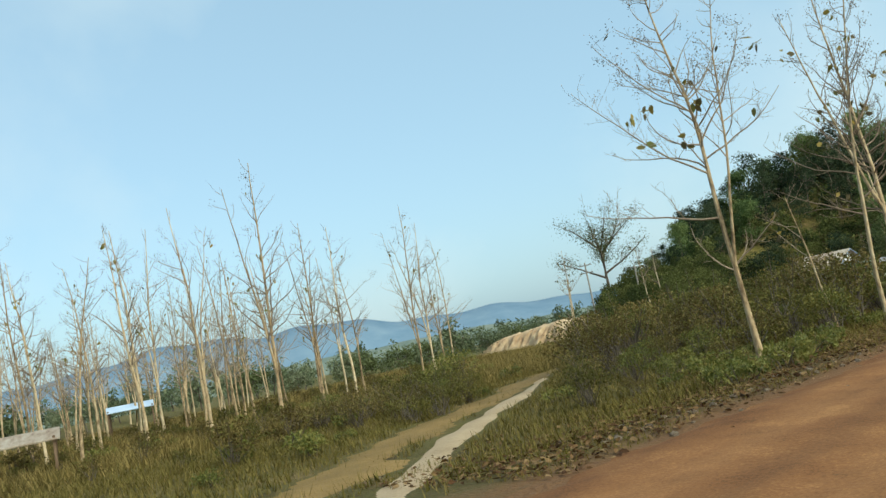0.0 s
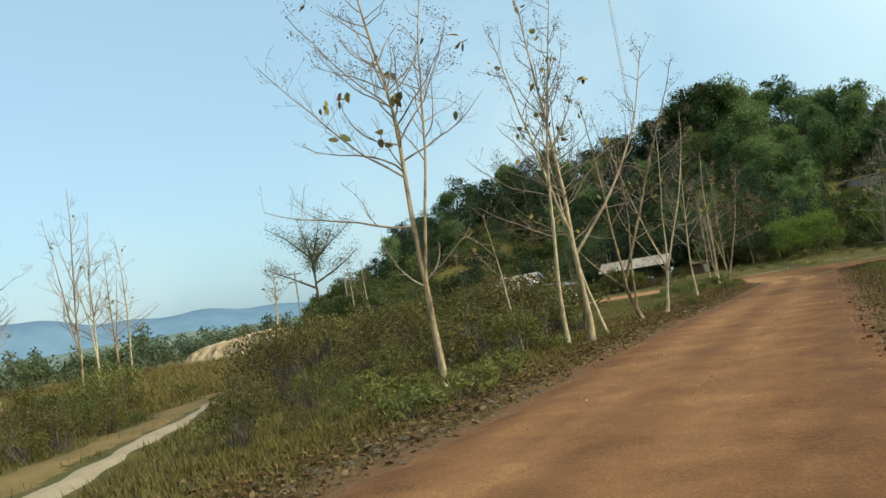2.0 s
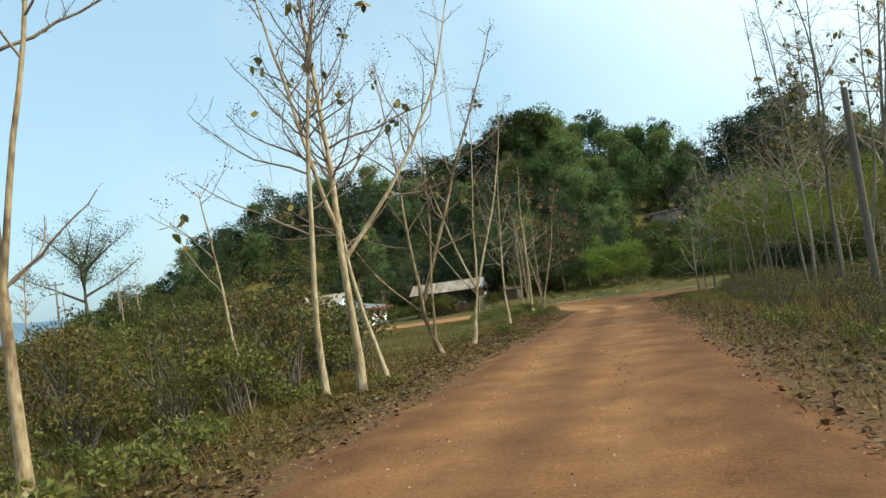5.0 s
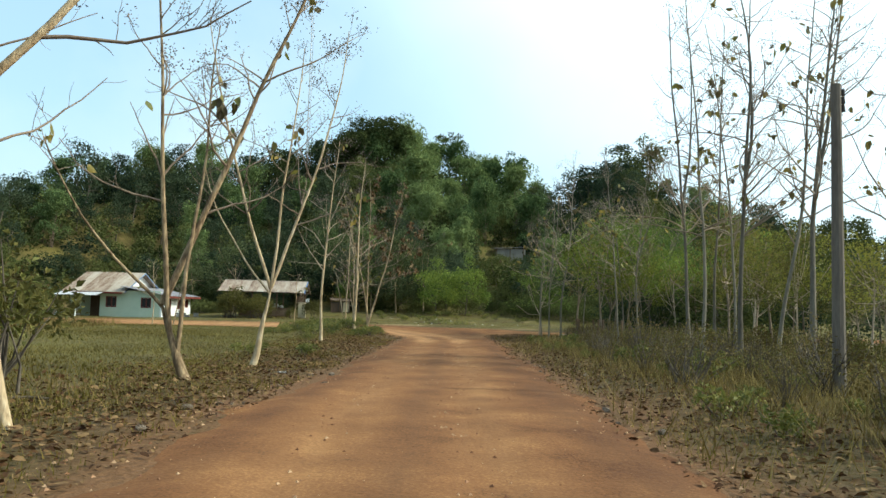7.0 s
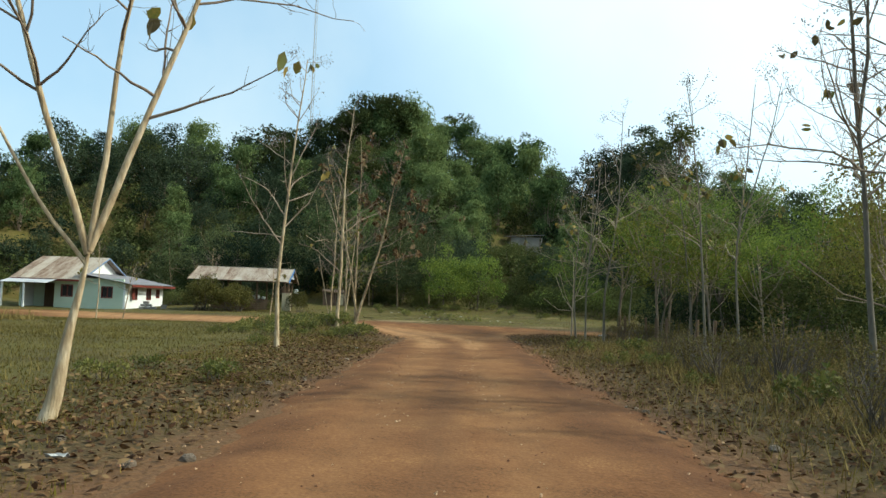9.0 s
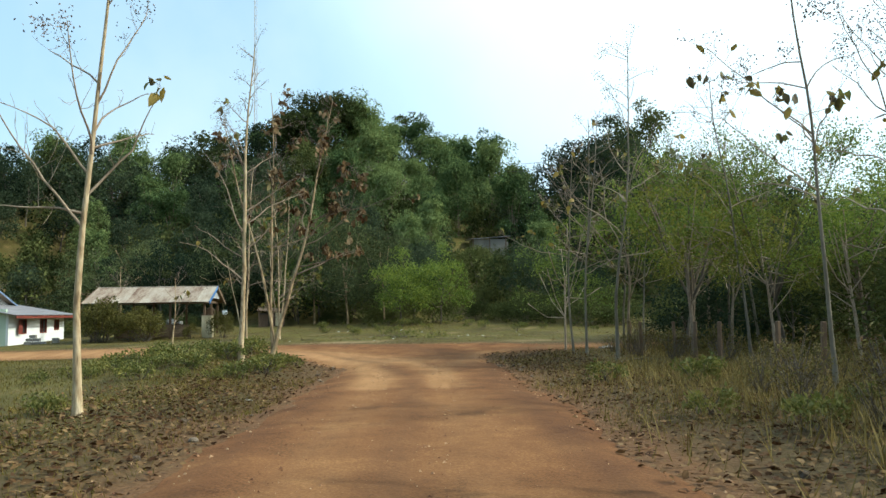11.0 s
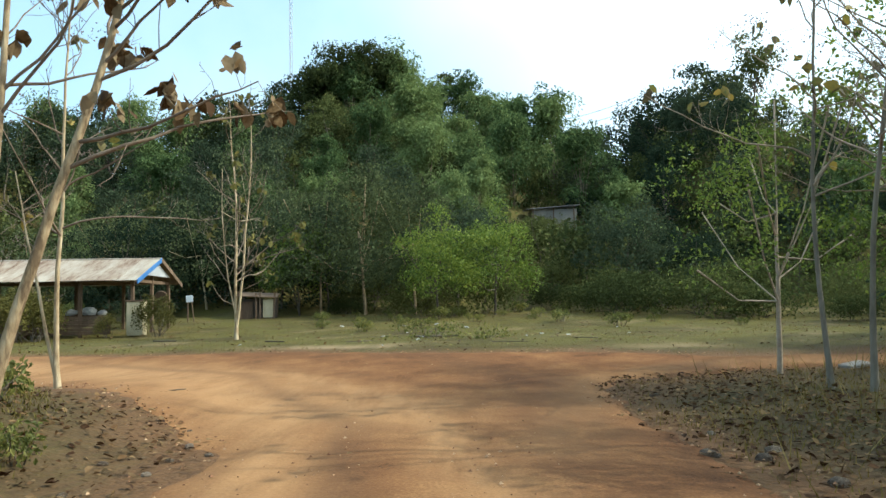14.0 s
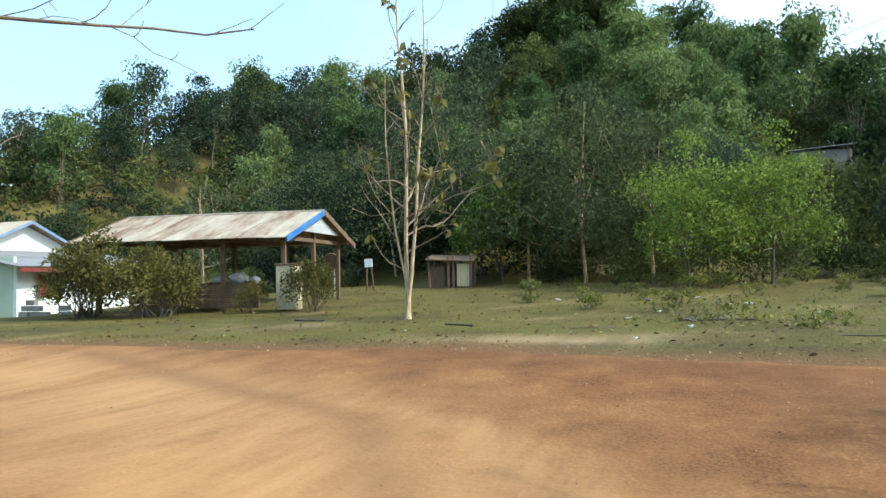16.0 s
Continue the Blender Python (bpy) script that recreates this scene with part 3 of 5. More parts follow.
    if leaves:
        spots_ = rng.integers(0, len(tips), max(3, leaves // (16 if leafmat is M_leaf_lime else 9 if leafmat is M_dryleaf else 3)))
        pick = rng.choice(spots_, leaves)
        p = tips[pick] + rng.normal(size=(leaves, 3)) * loose
        d = rng.normal(size=(leaves, 3)) * 0.55 + np.array([0, 0, -0.75])
        s = rng.uniform(0.6, 1.15, leaves) * leaf_size
        tagged(child("foliage", ovate_mesh("foliage", p, d, s, s * 0.6, leafmat or M_teakleaf, rng, 0.3), root, "few large hanging yellow-brown leaves"), kind="stuff")
    if panicles:
        high = np.argsort(-tips[:, 2])[: max(4, int(len(tips) * 0.5))]
        pick = rng.choice(high, panicles)
        n = 14
        p = np.repeat(tips[pick], n, 0) + rng.normal(size=(panicles * n, 3)) * 0.10
        d = rng.normal(size=(panicles * n, 3))
        tagged(child("seed_foliage", leaf_mesh("seed_foliage", p, d, 0.05, 0.03, M_panicle, rng), root, "dry brown seed heads"), kind="stuff")
    return root


def crown_points(rng, clumps, r, h, n, clump_r, z0):
    """Leaf places and outward directions of an uneven crown made of leafy clumps."""
    c = unit(rng.normal(size=(clumps, 3))) * (rng.uniform(0.35, 1.0, (clumps, 1)) ** 0.6)
    c[:, 2] = np.abs(c[:, 2]) * 1.15 - 0.35
    c = c * np.array([r, r, h]) + np.array([0, 0, z0])
    size = clump_r * rng.uniform(0.55, 1.35, clumps)
    which = rng.choice(clumps, n, p=size ** 2 / (size ** 2).sum())
    d = unit(rng.normal(size=(n, 3)) + np.array([0, 0, 0.45]))
    ragged = 1 + 0.22 * np.sin(5.0 * d[:, :1] + 3.1 * which[:, None]) + 0.18 * np.sin(7.0 * d[:, 1:2] + 1.7 * which[:, None])
    p = c[which] + d * size[which][:, None] * ragged * (rng.uniform(0.55, 1.08, (n, 1)) ** 0.5) * np.array([1, 1, 0.72])
    return p, d, c


def leafy_tree(name, seed, height, r, h, clumps, n, leaf, mat, label, bark=None, droop=0.2, clump_r=None, trunk_r=0.14):
    rng = np.random.default_rng(seed)
    root = empty(name, Matrix(), label, "tree")
    p, d, c = crown_points(rng, clumps, r, h, n, clump_r or r * 0.33, height - h * 0.75)
    limbs = Tubes()
    tr = curve(rng, (0, 0, -0.3), (0, 0, 1), height - h * 0.6, 8, 0.05, 0.05)
    limbs.add(tr, np.linspace(trunk_r, trunk_r * 0.4, 9), 6)
    for q in c[:: max(1, clumps // 9)]:
        j = rng.integers(4, 9)
        a = tr[j]
        m = (a + q) / 2 + np.array([0, 0, -0.1 * r])
        limbs.add([a, m, q], [trunk_r * 0.35, trunk_r * 0.22, 0.02], 4)
    child("trunk", limbs.mesh("trunk", bark or M_darkbark), root)
    along = d * 0.3 + rng.normal(size=d.shape) * 0.7 - np.array([0, 0, droop])
    facing = d + np.array([0, 0, 0.35]) + rng.normal(size=d.shape) * 0.42
    s = leaf * rng.uniform(0.55, 1.35, n)
    tagged(child("crown", leaf_mesh("crown", p, along, s, s * 0.62, mat, rng, 0.18, facing=facing), root), kind="stuff")
    return root


def bamboo(name, seed, height, plumes, per, mat):
    """A clump whose canes end in rounded plumes of narrow drooping leaves."""
    rng = np.random.default_rng(seed)
    root = empty(name, Matrix(), "arching feathery green bamboo clump", "bamboo")
    tubes, ps, ds, fs = Tubes(), [], [], []
    for k in range(plumes):
        az, hh = rng.uniform(0, 360), height * (0.2 + 0.8 * rng.random() ** 0.75)
        out = way(az, 0) * rng.uniform(0.3, 3.4) * (1.25 - 0.75 * hh / height)
        r0 = rng.uniform(0.9, 1.7)
        top = out + np.array([0, 0, hh])
        tubes.add([(0.1 * out[0], 0.1 * out[1], -0.3), out * 0.35 + np.array([0, 0, hh * 0.5]), out * 0.8 + np.array([0, 0, hh * 0.82]), top - np.array([0, 0, 0.5])], [0.045, 0.035, 0.02, 0.008], 4)
        d = unit(rng.normal(size=(per, 3)) + np.array([0, 0, 0.3]))
        tufts = top + rng.normal(size=(6, 3)) * np.array([0.62, 0.62, 0.5]) * r0
        big = rng.uniform(0.38, 0.72, 6)
        which = rng.integers(0, 6, per)
        fall = np.abs(rng.normal(size=(per, 1))) * 0.12 * r0                     # sprays hang out of each tuft
        p = tufts[which] + d * r0 * big[which][:, None] * rng.uniform(0.7, 1.1, (per, 1)) + unit(out + 1e-6) * fall * 0.8 - np.array([0, 0, 1.0]) * fall - np.array([0, 0, 0.3 * r0])
        ps.append(p)
        fs.append(d + np.array([0, 0, 0.4]) + rng.normal(size=(per, 3)) * 0.38)
        ds.append(d * np.array([0.9, 0.9, 0.3]) + rng.normal(size=(per, 3)) * 0.3 - np.array([0, 0, 0.55]))
    tagged(child("cane_tangle", tubes.mesh("cane_tangle", M_twig), root), kind="stuff")
    p, d = merge(*ps), merge(*ds)
    s = rng.uniform(0.26, 0.56, len(p))
    tagged(child("foliage", leaf_mesh("foliage", p, d, s, s * 0.42, mat, rng, 0.15, facing=merge(*fs)), root), kind="stuff")
    return root


def bush(name, seed, r, h, n, leaf, mat, label, clumps=14, sticks=10, category="bush"):
    rng = np.random.default_rng(seed)
    root = empty(name, Matrix(), label, category)
    p, d, c = crown_points(rng, clumps, r, h * 0.55, n, r * 0.36, h * 0.45)
    p[:, 2] = np.maximum(p[:, 2], 0.04)
    st = Tubes()
    for k in range(sticks):
        q = c[k % clumps] + rng.normal(size=3) * 0.15 * r + np.array([0, 0, 0.12 * h])
        b = np.array([rng.uniform(-.25, .25) * r, rng.uniform(-.25, .25) * r, -0.1])
        m = (b + q) / 2 + rng.normal(size=3) * 0.08 * r
        st.add([b, m, q], [0.012 + 0.006 * h, 0.010, 0.004], 4)
    tagged(child("twig_tangle", st.mesh("twig_tangle", M_darkbark), root), kind="stuff")
    s = leaf * rng.uniform(0.6, 1.3, n)
    tagged(child("foliage", leaf_mesh("foliage", p, d * 0.4 + rng.normal(size=d.shape) * 0.7, s, s * 0.55, mat, rng, facing=d + np.array([0, 0, 0.3]) + rng.normal(size=d.shape) * 0.55), root), kind="stuff")
    return root


def sow(protos, places, rng, s0=0.8, s1=1.25, group="", lift=0.0, shrink=None):
    """Stands copies of the prototypes at the places; the prototypes themselves take the first ones."""
    used = set()
    for i, (x, y) in enumerate(places):
        k = int(rng.integers(0, len(protos)))
        s = rng.uniform(s0, s1) * (shrink(x, y) if shrink else 1.0)
        m = pose(x, y, on(x, y, lift), 0, 0, rng.uniform(0, 360)) @ Matrix.Diagonal((s, s, s * rng.uniform(0.85, 1.15), 1))
        if k in used:
            ob = copy_thing(protos[k], m)
            ob.matrix_basis = m
        else:
            used.add(k)
            ob = protos[k]
            ob.matrix_basis = m
        if group:
            ob["group"] = group
    for k, q in enumerate(protos):
        if k not in used:
            q.matrix_basis = pose(-60 - 3 * k, 140, on(-60 - 3 * k, 140))


def sow_stuff(name, protos, places, rng, s0, s1, label, category):
    """As sow(), but joined into one object."""
    data = []
    for q in protos:
        for c in q.children:
            v = np.empty(len(c.data.vertices) * 3, np.float32)
            c.data.vertices.foreach_get("co", v)
            f = np.empty(len(c.data.loops), np.int32)
            c.data.loops.foreach_get("vertex_index", f)
            data.append((protos.index(q), v.reshape(-1, 3), f.reshape(-1, 4), c.data.materials[0]))
    mats = list(dict.fromkeys(d[3] for d in data))
    vs_, fs_, ms_, n = [], [], [], 0
    for x, y in places:
        k, s_, a_ = int(rng.integers(0, len(protos))), rng.uniform(s0, s1), rng.uniform(0, 6.283)
        rot = np.array([[math.cos(a_), math.sin(a_), 0], [-math.sin(a_), math.cos(a_), 0], [0, 0, 1]]) * s_
        for i_, v, f, m in data:
            if i_ == k:
                vs_.append(v @ rot + np.array([x, y, on(x, y)]))
                fs_.append(f + n)
                ms_.append(np.full(len(f), mats.index(m), np.int32))
                n += len(v)
    me = mesh_np(name, np.concatenate(vs_), np.concatenate(fs_))
    for m in mats:
        me.materials.append(m)
    me.polygons.foreach_set("material_index", np.concatenate(ms_))
    return tagged(new(name, me), label, category, kind="stuff")


def scatter(rng, x0, x1, y0, y1, gap, keep=None, tries=30000, limit=2000):
    pts = []
    cells = {}
    for _ in range(tries):
        x, y = rng.uniform(x0, x1), rng.uniform(y0, y1)
        if keep and not keep(x, y):
            continue
        cx, cy = int(x // gap), int(y // gap)
        if any((x - a) ** 2 + (y - b) ** 2 < gap * gap for i in (-1, 0, 1) for j in (-1, 0, 1) for a, b in cells.get((cx + i, cy + j), ())):
            continue
        cells.setdefault((cx, cy), []).append((x, y))
        pts.append((x, y))
        if len(pts) >= limit:
            break
    return pts


rng = np.random.default_rng(5)

# ---- roadside trees on the left verge ----
T = "pale slender teak tree, nearly leafless, beside the dirt road"
ROW = "teak trees along the road"
bare_tree("teak_tree", -8.42, 16.65, 11.0, 0.07, [(262, 87, 1, 1, 0), (60, 80, 0.62, 0.5, 0.22)],
          [(4.6, 242, 38, 3.9, 0), (3.5, 242, 16, 3.2, 0), (2.2, 240, 25, 1.5, 0), (2.3, 70, 40, 1.5, 0), (2.35, 30, 20, 1.0, 0), (5.4, 60, 50, 3.0, 0), (6.2, 250, 55, 3.0, 0)], 11, T, 34, 80, 0.4, 1.5, group=ROW, arch=0.075)
bare_tree("sapling", -8.8, 22.2, 4.2, 0.035, [(250, 80, 1, 1, 0)], [], 12, "thin leaning bare sapling in the verge", 8, 4, 0.4, 0.8)
bare_tree("teak_tree", -8.08, 23.85, 10.5, 0.063, [(262, 87.5, 1, 1, 0)], [(4.3, 250, 18, 3.0), (3.1, 245, 25, 2.4), (3.6, 70, 25, 1.4), (5.4, 80, 45, 2.4), (5.0, 240, 40, 2.2)], 13, T, 30, 70, 0.38, 1.25, group=ROW, arch=0.06)
bare_tree("teak_tree", -7.44, 24.1, 10.8, 0.083, [(80, 88, 1, 1, 0), (75, 50, 0.62, 0.5, 0.25), (262, 74, 0.62, 0.55, 0.31)], [(4.4, 250, 30, 2.6, 0), (3.2, 255, 12, 2.2, 0), (4.0, 60, 30, 2.6, 0), (4.9, 80, 25, 3.0, 0), (3.7, 70, 15, 2.0, 1)], 14, T, 35, 70, 0.38, 1.25, group=ROW, arch=0.06)
bare_tree("teak_tree", -7.4, 25.8, 7.6, 0.048, [(290, 77, 1, 1, 0)], [(3.0, 40, 35, 1.8)], 15, "thin leaning pale teak tree on the verge", 22, 30, 0.4, group=ROW)
bare_tree("teak_tree", -7.5, 31.4, 8.6, 0.115, [(262, 66, 0.2, 1, 0), (74, 66, 1.0, 0.55, 0.93), (262, 84, 0.9, 0.42, 0.62), (70, 84, 0.75, 0.34, 0.35), (255, 45, 0.42, 0.24, 0.9)],
          [(3.0, 80, 20, 1.6, 1), (4.4, 250, 45, 2.0, 1), (5.6, 90, 15, 2.6, 1), (3.2, 255, 30, 2.2, 2)], 16, "crooked pale teak tree with several stems", 40, 90, 0.42, 1.05, group=ROW, arch=0.06, reach=0.8)
bare_tree("teak_tree", -7.57, 35.85, 8.6, 0.1, [(75, 73, 0.25, 1, 0), (262, 70, 0.76, 0.37, 0.95), (72, 70, 0.8, 0.38, 0.97), (262, 46, 0.42, 0.2, 0.9), (20, 86, 0.7, 0.33, 0.98)], [(3.6, 250, 30, 1.8, 1), (4.6, 80, 20, 1.6, 1), (3.4, 85, 20, 1.6, 2), (4.8, 60, 30, 2.2, 2)], 17,
          "pale teak tree forking low into three stems", 40, 90, 0.42, 1.1, group=ROW, arch=0.06, reach=0.85)
bare_tree("teak_tree", -8.2, 49.0, 8.6, 0.06, [(0, 89, 1, 1, 0)], [(2.9, 250, 40, 2.4), (3.4, 70, 45, 2.0)], 18, T, 18, 40, 0.35, group=ROW)
bare_tree("teak_tree", -8.2, 59.4, 9.8, 0.075, [(300, 88, 1, 1, 0)], [(2.3, 250, 35, 2.2), (3.0, 262, 22, 1.8), (3.7, 250, 50, 2.8), (3.2, 75, 45, 1.6)], 21, T, 25, 60, 0.4, group=ROW)
bare_tree("teak_tree", -7.85, 61.9, 9.4, 0.072, [(82, 72, 0.95, 0.9, 0), (300, 87, 0.95, 0.7, 0.03), (260, 84, 0.8, 0.6, 0.06)], [(2.6, 92, 12, 2.6, 0), (2.9, 100, 5, 2.2, 0), (3.6, 95, 20, 3.4, 0), (4.4, 90, 15, 3.6, 0)], 22,
          "leaning pale teak tree with clusters of brown leaves", 640, 90, 0.34, leafmat=M_dryleaf, group=ROW, leaf_size=0.23)
bare_tree("teak_tree", -9.7, 66.7, 7.5, 0.045, [(20, 88, 1, 1, 0), (250, 75, 0.5, 0.7, 0.02)], [], 26, T, 20, 20, 0.3, group=ROW)
bare_tree("young_tree", -11.1, 80.7, 9.0, 0.06, [(0, 89, 1, 1, 0), (80, 83, 0.9, 0.75, 0.06), (255, 80, 0.6, 0.45, 0.1)], [(1.2, 260, 25, 1.2, 0), (1.6, 80, 30, 1.2, 0)], 23,
          "pale slender tree with three stems on the grass", 170, 40, 0.2, leafmat=M_leaf_olive, leaf_size=0.26)
bare_tree("young_tree", -24.0, 90.5, 5.0, 0.06, [(0, 88, 1, 1, 0), (120, 75, 0.8, 0.7, 0.1)], [], 24, "small bare tree behind the open shed", 10, 20, 0.25)
for k, (x, y, h) in enumerate([(-14.0, 71.0, 3.6), (-23.5, 69.8, 4.6), (-22.3, 70.5, 3.2)]):
    bare_tree("sapling", x, y, h, 0.035, [(40 * k, 87, 1, 1, 0)], [], 30 + k, "thin bare sapling beside the track", 10, 10, 0.25)

# ---- slender trees on the right ----
R = "tall thin grey tree in the roadside thicket, few leaves"
RG = "thin trees of the thicket"
for k, (x, y, h, r) in enumerate([(4.65, 41.9, 11.5, 0.065), (4.75, 40.9, 12.0, 0.06), (5.7, 42.6, 11.0, 0.05), (5.25, 39.2, 12.0, 0.075), (5.9, 41.2, 11.0, 0.045), (6.2, 39.0, 11.0, 0.06), (6.9, 38.4, 12.0, 0.095), (7.9, 36.0, 11.0, 0.06),
                                  (4.3, 50.4, 8.6, 0.05), (4.9, 49.2, 8.2, 0.045), (2.9, 66.5, 8.5, 0.055), (3.5, 62.2, 10.5, 0.07), (3.3, 66.0, 9.0, 0.06), (5.6, 69.2, 8.5, 0.06),
                                  (6.4, 58.6, 8.5, 0.055), (8.4, 62.4, 7.5, 0.06), (8.8, 66, 7.5, 0.06), (5.4, 65.6, 6.5, 0.045)]):
    bare_tree("thin_tree", x, y, h, r * (0.78 if y > 45 else 0.95), [(70 * k, 88, 1, 1, 0)] + ([(40 + 130 * k, 76, 0.55, 0.6, 0.45)] if k % 3 == 0 else []), [], 50 + k, R, 42, 50, 0.3, 1.15 if k < 8 else 0.95, group=RG, arch=0.015, reach=1.25, bark=M_greybark)

# ---- leafy small trees, right ----
lime = [leafy_tree("leafy_tree", 70 + k, 5.8, 2.4, 2.7, 34, 4400, 0.09, M_leaf_yellow if k == 2 else M_leaf_lime, "small tree with bright yellow-green leaves", M_twig, clump_r=0.55, trunk_r=0.07) for k in range(3)]
sow(lime, [(5.6, 61.0), (7.2, 58.8), (8.8, 57.2), (7.4, 62.4), (7.6, 66.5), (13.2, 58.0), (9.6, 70.0), (13.5, 62.0), (14.0, 67.0), (11, 75), (10.8, 60.5), (5.2, 67.2)], rng, 0.8, 1.15, "leafy thicket trees")
olive = [leafy_tree("thicket_tree", 80 + k, 5.2, 2.2, 2.8, 34, 2600, 0.1, M_leaf_olive if k else M_leaf_yellow, "small thicket tree with sparse olive leaves", M_twig, clump_r=0.5, trunk_r=0.06) for k in range(3)]
sow(olive, [(x, y) for x, y in scatter(rng, 11.5, 30, 18, 74, 4.6, lambda x, y: y > 47 or rng.random() < 0.35, limit=34)], rng, 0.8, 1.35, "thicket trees", shrink=lambda x, y: 0.62 + 0.38 * float(ss(46, 60, y)))

bare_tree("spreading_leafy_tree", 6.6, 64.6, 9.2, 0.10, [(60, 80, 0.24, 1, 0), (60, 52, 0.62, 0.6, 0.9), (290, 62, 0.6, 0.5, 0.95), (200, 58, 0.62, 0.5, 0.85), (120, 60, 0.66, 0.5, 0.98), (350, 70, 0.7, 0.5, 0.97)], [], 240,
          "spreading thicket tree with a thin yellow-green crown", 5200, 30, 0.55, 1.6, leafmat=M_leaf_lime, leaf_size=0.085, arch=0.04, reach=1.3, rise=0.03, bark=M_darkbark, loose=0.24)
bare_tree("spreading_leafy_tree", 8.6, 60.8, 8.6, 0.09, [(300, 78, 0.26, 1, 0), (20, 55, 0.6, 0.6, 0.92), (250, 60, 0.6, 0.5, 0.95), (160, 58, 0.6, 0.5, 0.9), (90, 66, 0.6, 0.5, 0.98)], [], 241,
          "spreading thicket tree with a thin yellow-green crown", 4600, 30, 0.55, 1.5, leafmat=M_leaf_lime, leaf_size=0.085, arch=0.04, reach=1.3, rise=0.03, bark=M_darkbark, loose=0.24)
for x, y, k in ((7.6, 46.6, 0.95), (9.6, 49.2, 1.0), (8.7, 43.4, 0.9), (10.8, 52.4, 1.05), (9.4, 40.2, 0.85)):
    copy_thing(olive[int(rng.integers(0, 3))], pose(x, y, on(x, y), 0, 0, rng.uniform(0, 360)) @ Matrix.Diagonal((k, k, k, 1)))
spray_tree = leafy_tree("leafy_tree", 76, 5.4, 2.7, 3.4, 44, 3800, 0.08, M_leaf_lime, "young spreading tree with bright yellow-green leaves", M_twig, clump_r=0.5, trunk_r=0.06)
spray_tree.matrix_basis = pose(3.0, 68.8, on(3.0, 68.8))

# dark leaf colour here stands in for the thicket's backlit shade
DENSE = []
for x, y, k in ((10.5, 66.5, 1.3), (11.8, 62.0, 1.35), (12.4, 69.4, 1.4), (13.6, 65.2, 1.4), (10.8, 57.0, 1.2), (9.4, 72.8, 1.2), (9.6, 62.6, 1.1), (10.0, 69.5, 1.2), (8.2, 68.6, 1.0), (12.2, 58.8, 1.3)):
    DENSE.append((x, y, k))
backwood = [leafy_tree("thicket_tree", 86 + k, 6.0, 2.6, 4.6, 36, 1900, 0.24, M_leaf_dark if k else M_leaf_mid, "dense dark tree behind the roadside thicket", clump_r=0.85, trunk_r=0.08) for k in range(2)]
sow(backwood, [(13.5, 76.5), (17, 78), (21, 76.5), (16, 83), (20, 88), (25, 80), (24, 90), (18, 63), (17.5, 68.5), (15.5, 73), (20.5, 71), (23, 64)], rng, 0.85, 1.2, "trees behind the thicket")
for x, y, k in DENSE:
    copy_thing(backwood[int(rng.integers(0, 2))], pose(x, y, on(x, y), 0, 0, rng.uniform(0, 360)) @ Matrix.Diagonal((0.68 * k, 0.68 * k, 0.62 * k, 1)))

# ---- brush ----
shrub = [bush("dry_shrub", 90 + k, 0.75, 1.3, 900, 0.075, (M_leaf_olive, M_shrub, M_herb, M_shrub)[k], "half-dry shrub in the rough grass", sticks=20) for k in range(4)]
left_brush = scatter(rng, -24, -8.6, 12, 32, 1.05, lambda x, y: path_shape(x, y) > 1.3 and x < (-9.5 if y < 20 else -8.8) and x < -3.6 - 0.62 * (y - 19.5) and bare_shape(x, y) > 0.2, limit=150)
left_far = scatter(rng, -60, -14, 4, 60, 2.4, lambda x, y: path_shape(x, y) > 1.5 and bare_shape(x, y) > 0.5 and y < 12 + 0.9 * (-x) and x < -8 and not (x > -36 and y > 30), limit=120)
right_brush = scatter(rng, 1.4, 16, 14, 68, 1.35, lambda x, y: x > 2.0 + 0.5 * bumpy(x, y, 3) + 2.6 * ss(46, 56, y) and (y < 50 or rng.random() < 0.5), limit=230)
near_right = [q for q in right_brush if q[0] < 6.5][:120]
sow(shrub, [q for q in left_brush if not (-47.5 < math.degrees(math.atan2(*q)) < -39.5 and math.hypot(*q) > 12)] , rng, 0.5, 1.5, "dry shrubs", shrink=lambda x, y: 1.2 if y > 20 else 0.75)
stalks = [bush("dry_shrub", 97 + k, 0.7, 1.3, 420, 0.07, M_shrub, "leggy dry brown shrub under the thin trees", sticks=30) for k in range(3)]
sow(stalks, near_right[:90], rng, 0.5, 1.15, "thicket shrubs")
coarse = [bush("dry_shrub", 95 + k, 0.75, 1.3, 330, 0.13, M_shrub if k % 2 else M_leaf_olive, "half-dry shrub in the rough grass", sticks=14) for k in range(2)]
coarse_at = [(-27.0, 20.0), (-31.0, 16.0)]
sow_stuff("brush", coarse, [q for q in left_far if not (-47.5 < math.degrees(math.atan2(*q)) < -39.5 and math.hypot(*q) > 12)] + [q for q in right_brush if q not in near_right], rng, 0.4, 0.9, "half-dry brush of the fields", "brush")
for q, (x, y) in zip(coarse, coarse_at):
    q.matrix_basis = pose(x, y, on(x, y))
herb = [bush("green_herb", 100 + k, 0.38, 0.45, 300, 0.085, M_herb, "low leafy green herb", clumps=8, sticks=5, category="plant") for k in range(3)]
herbs = scatter(rng, -9.2, -6.4, 12, 66, 1.1, lambda x, y: bumpy(x, y, 3) > 0.15 and y < 62, limit=12)
herbs += scatter(rng, -12, -7.0, 13, 30, 0.7, lambda x, y: bumpy(x, y, 1.7, 2) > 0.05 and (y < 20 or x < -8.6), limit=20)
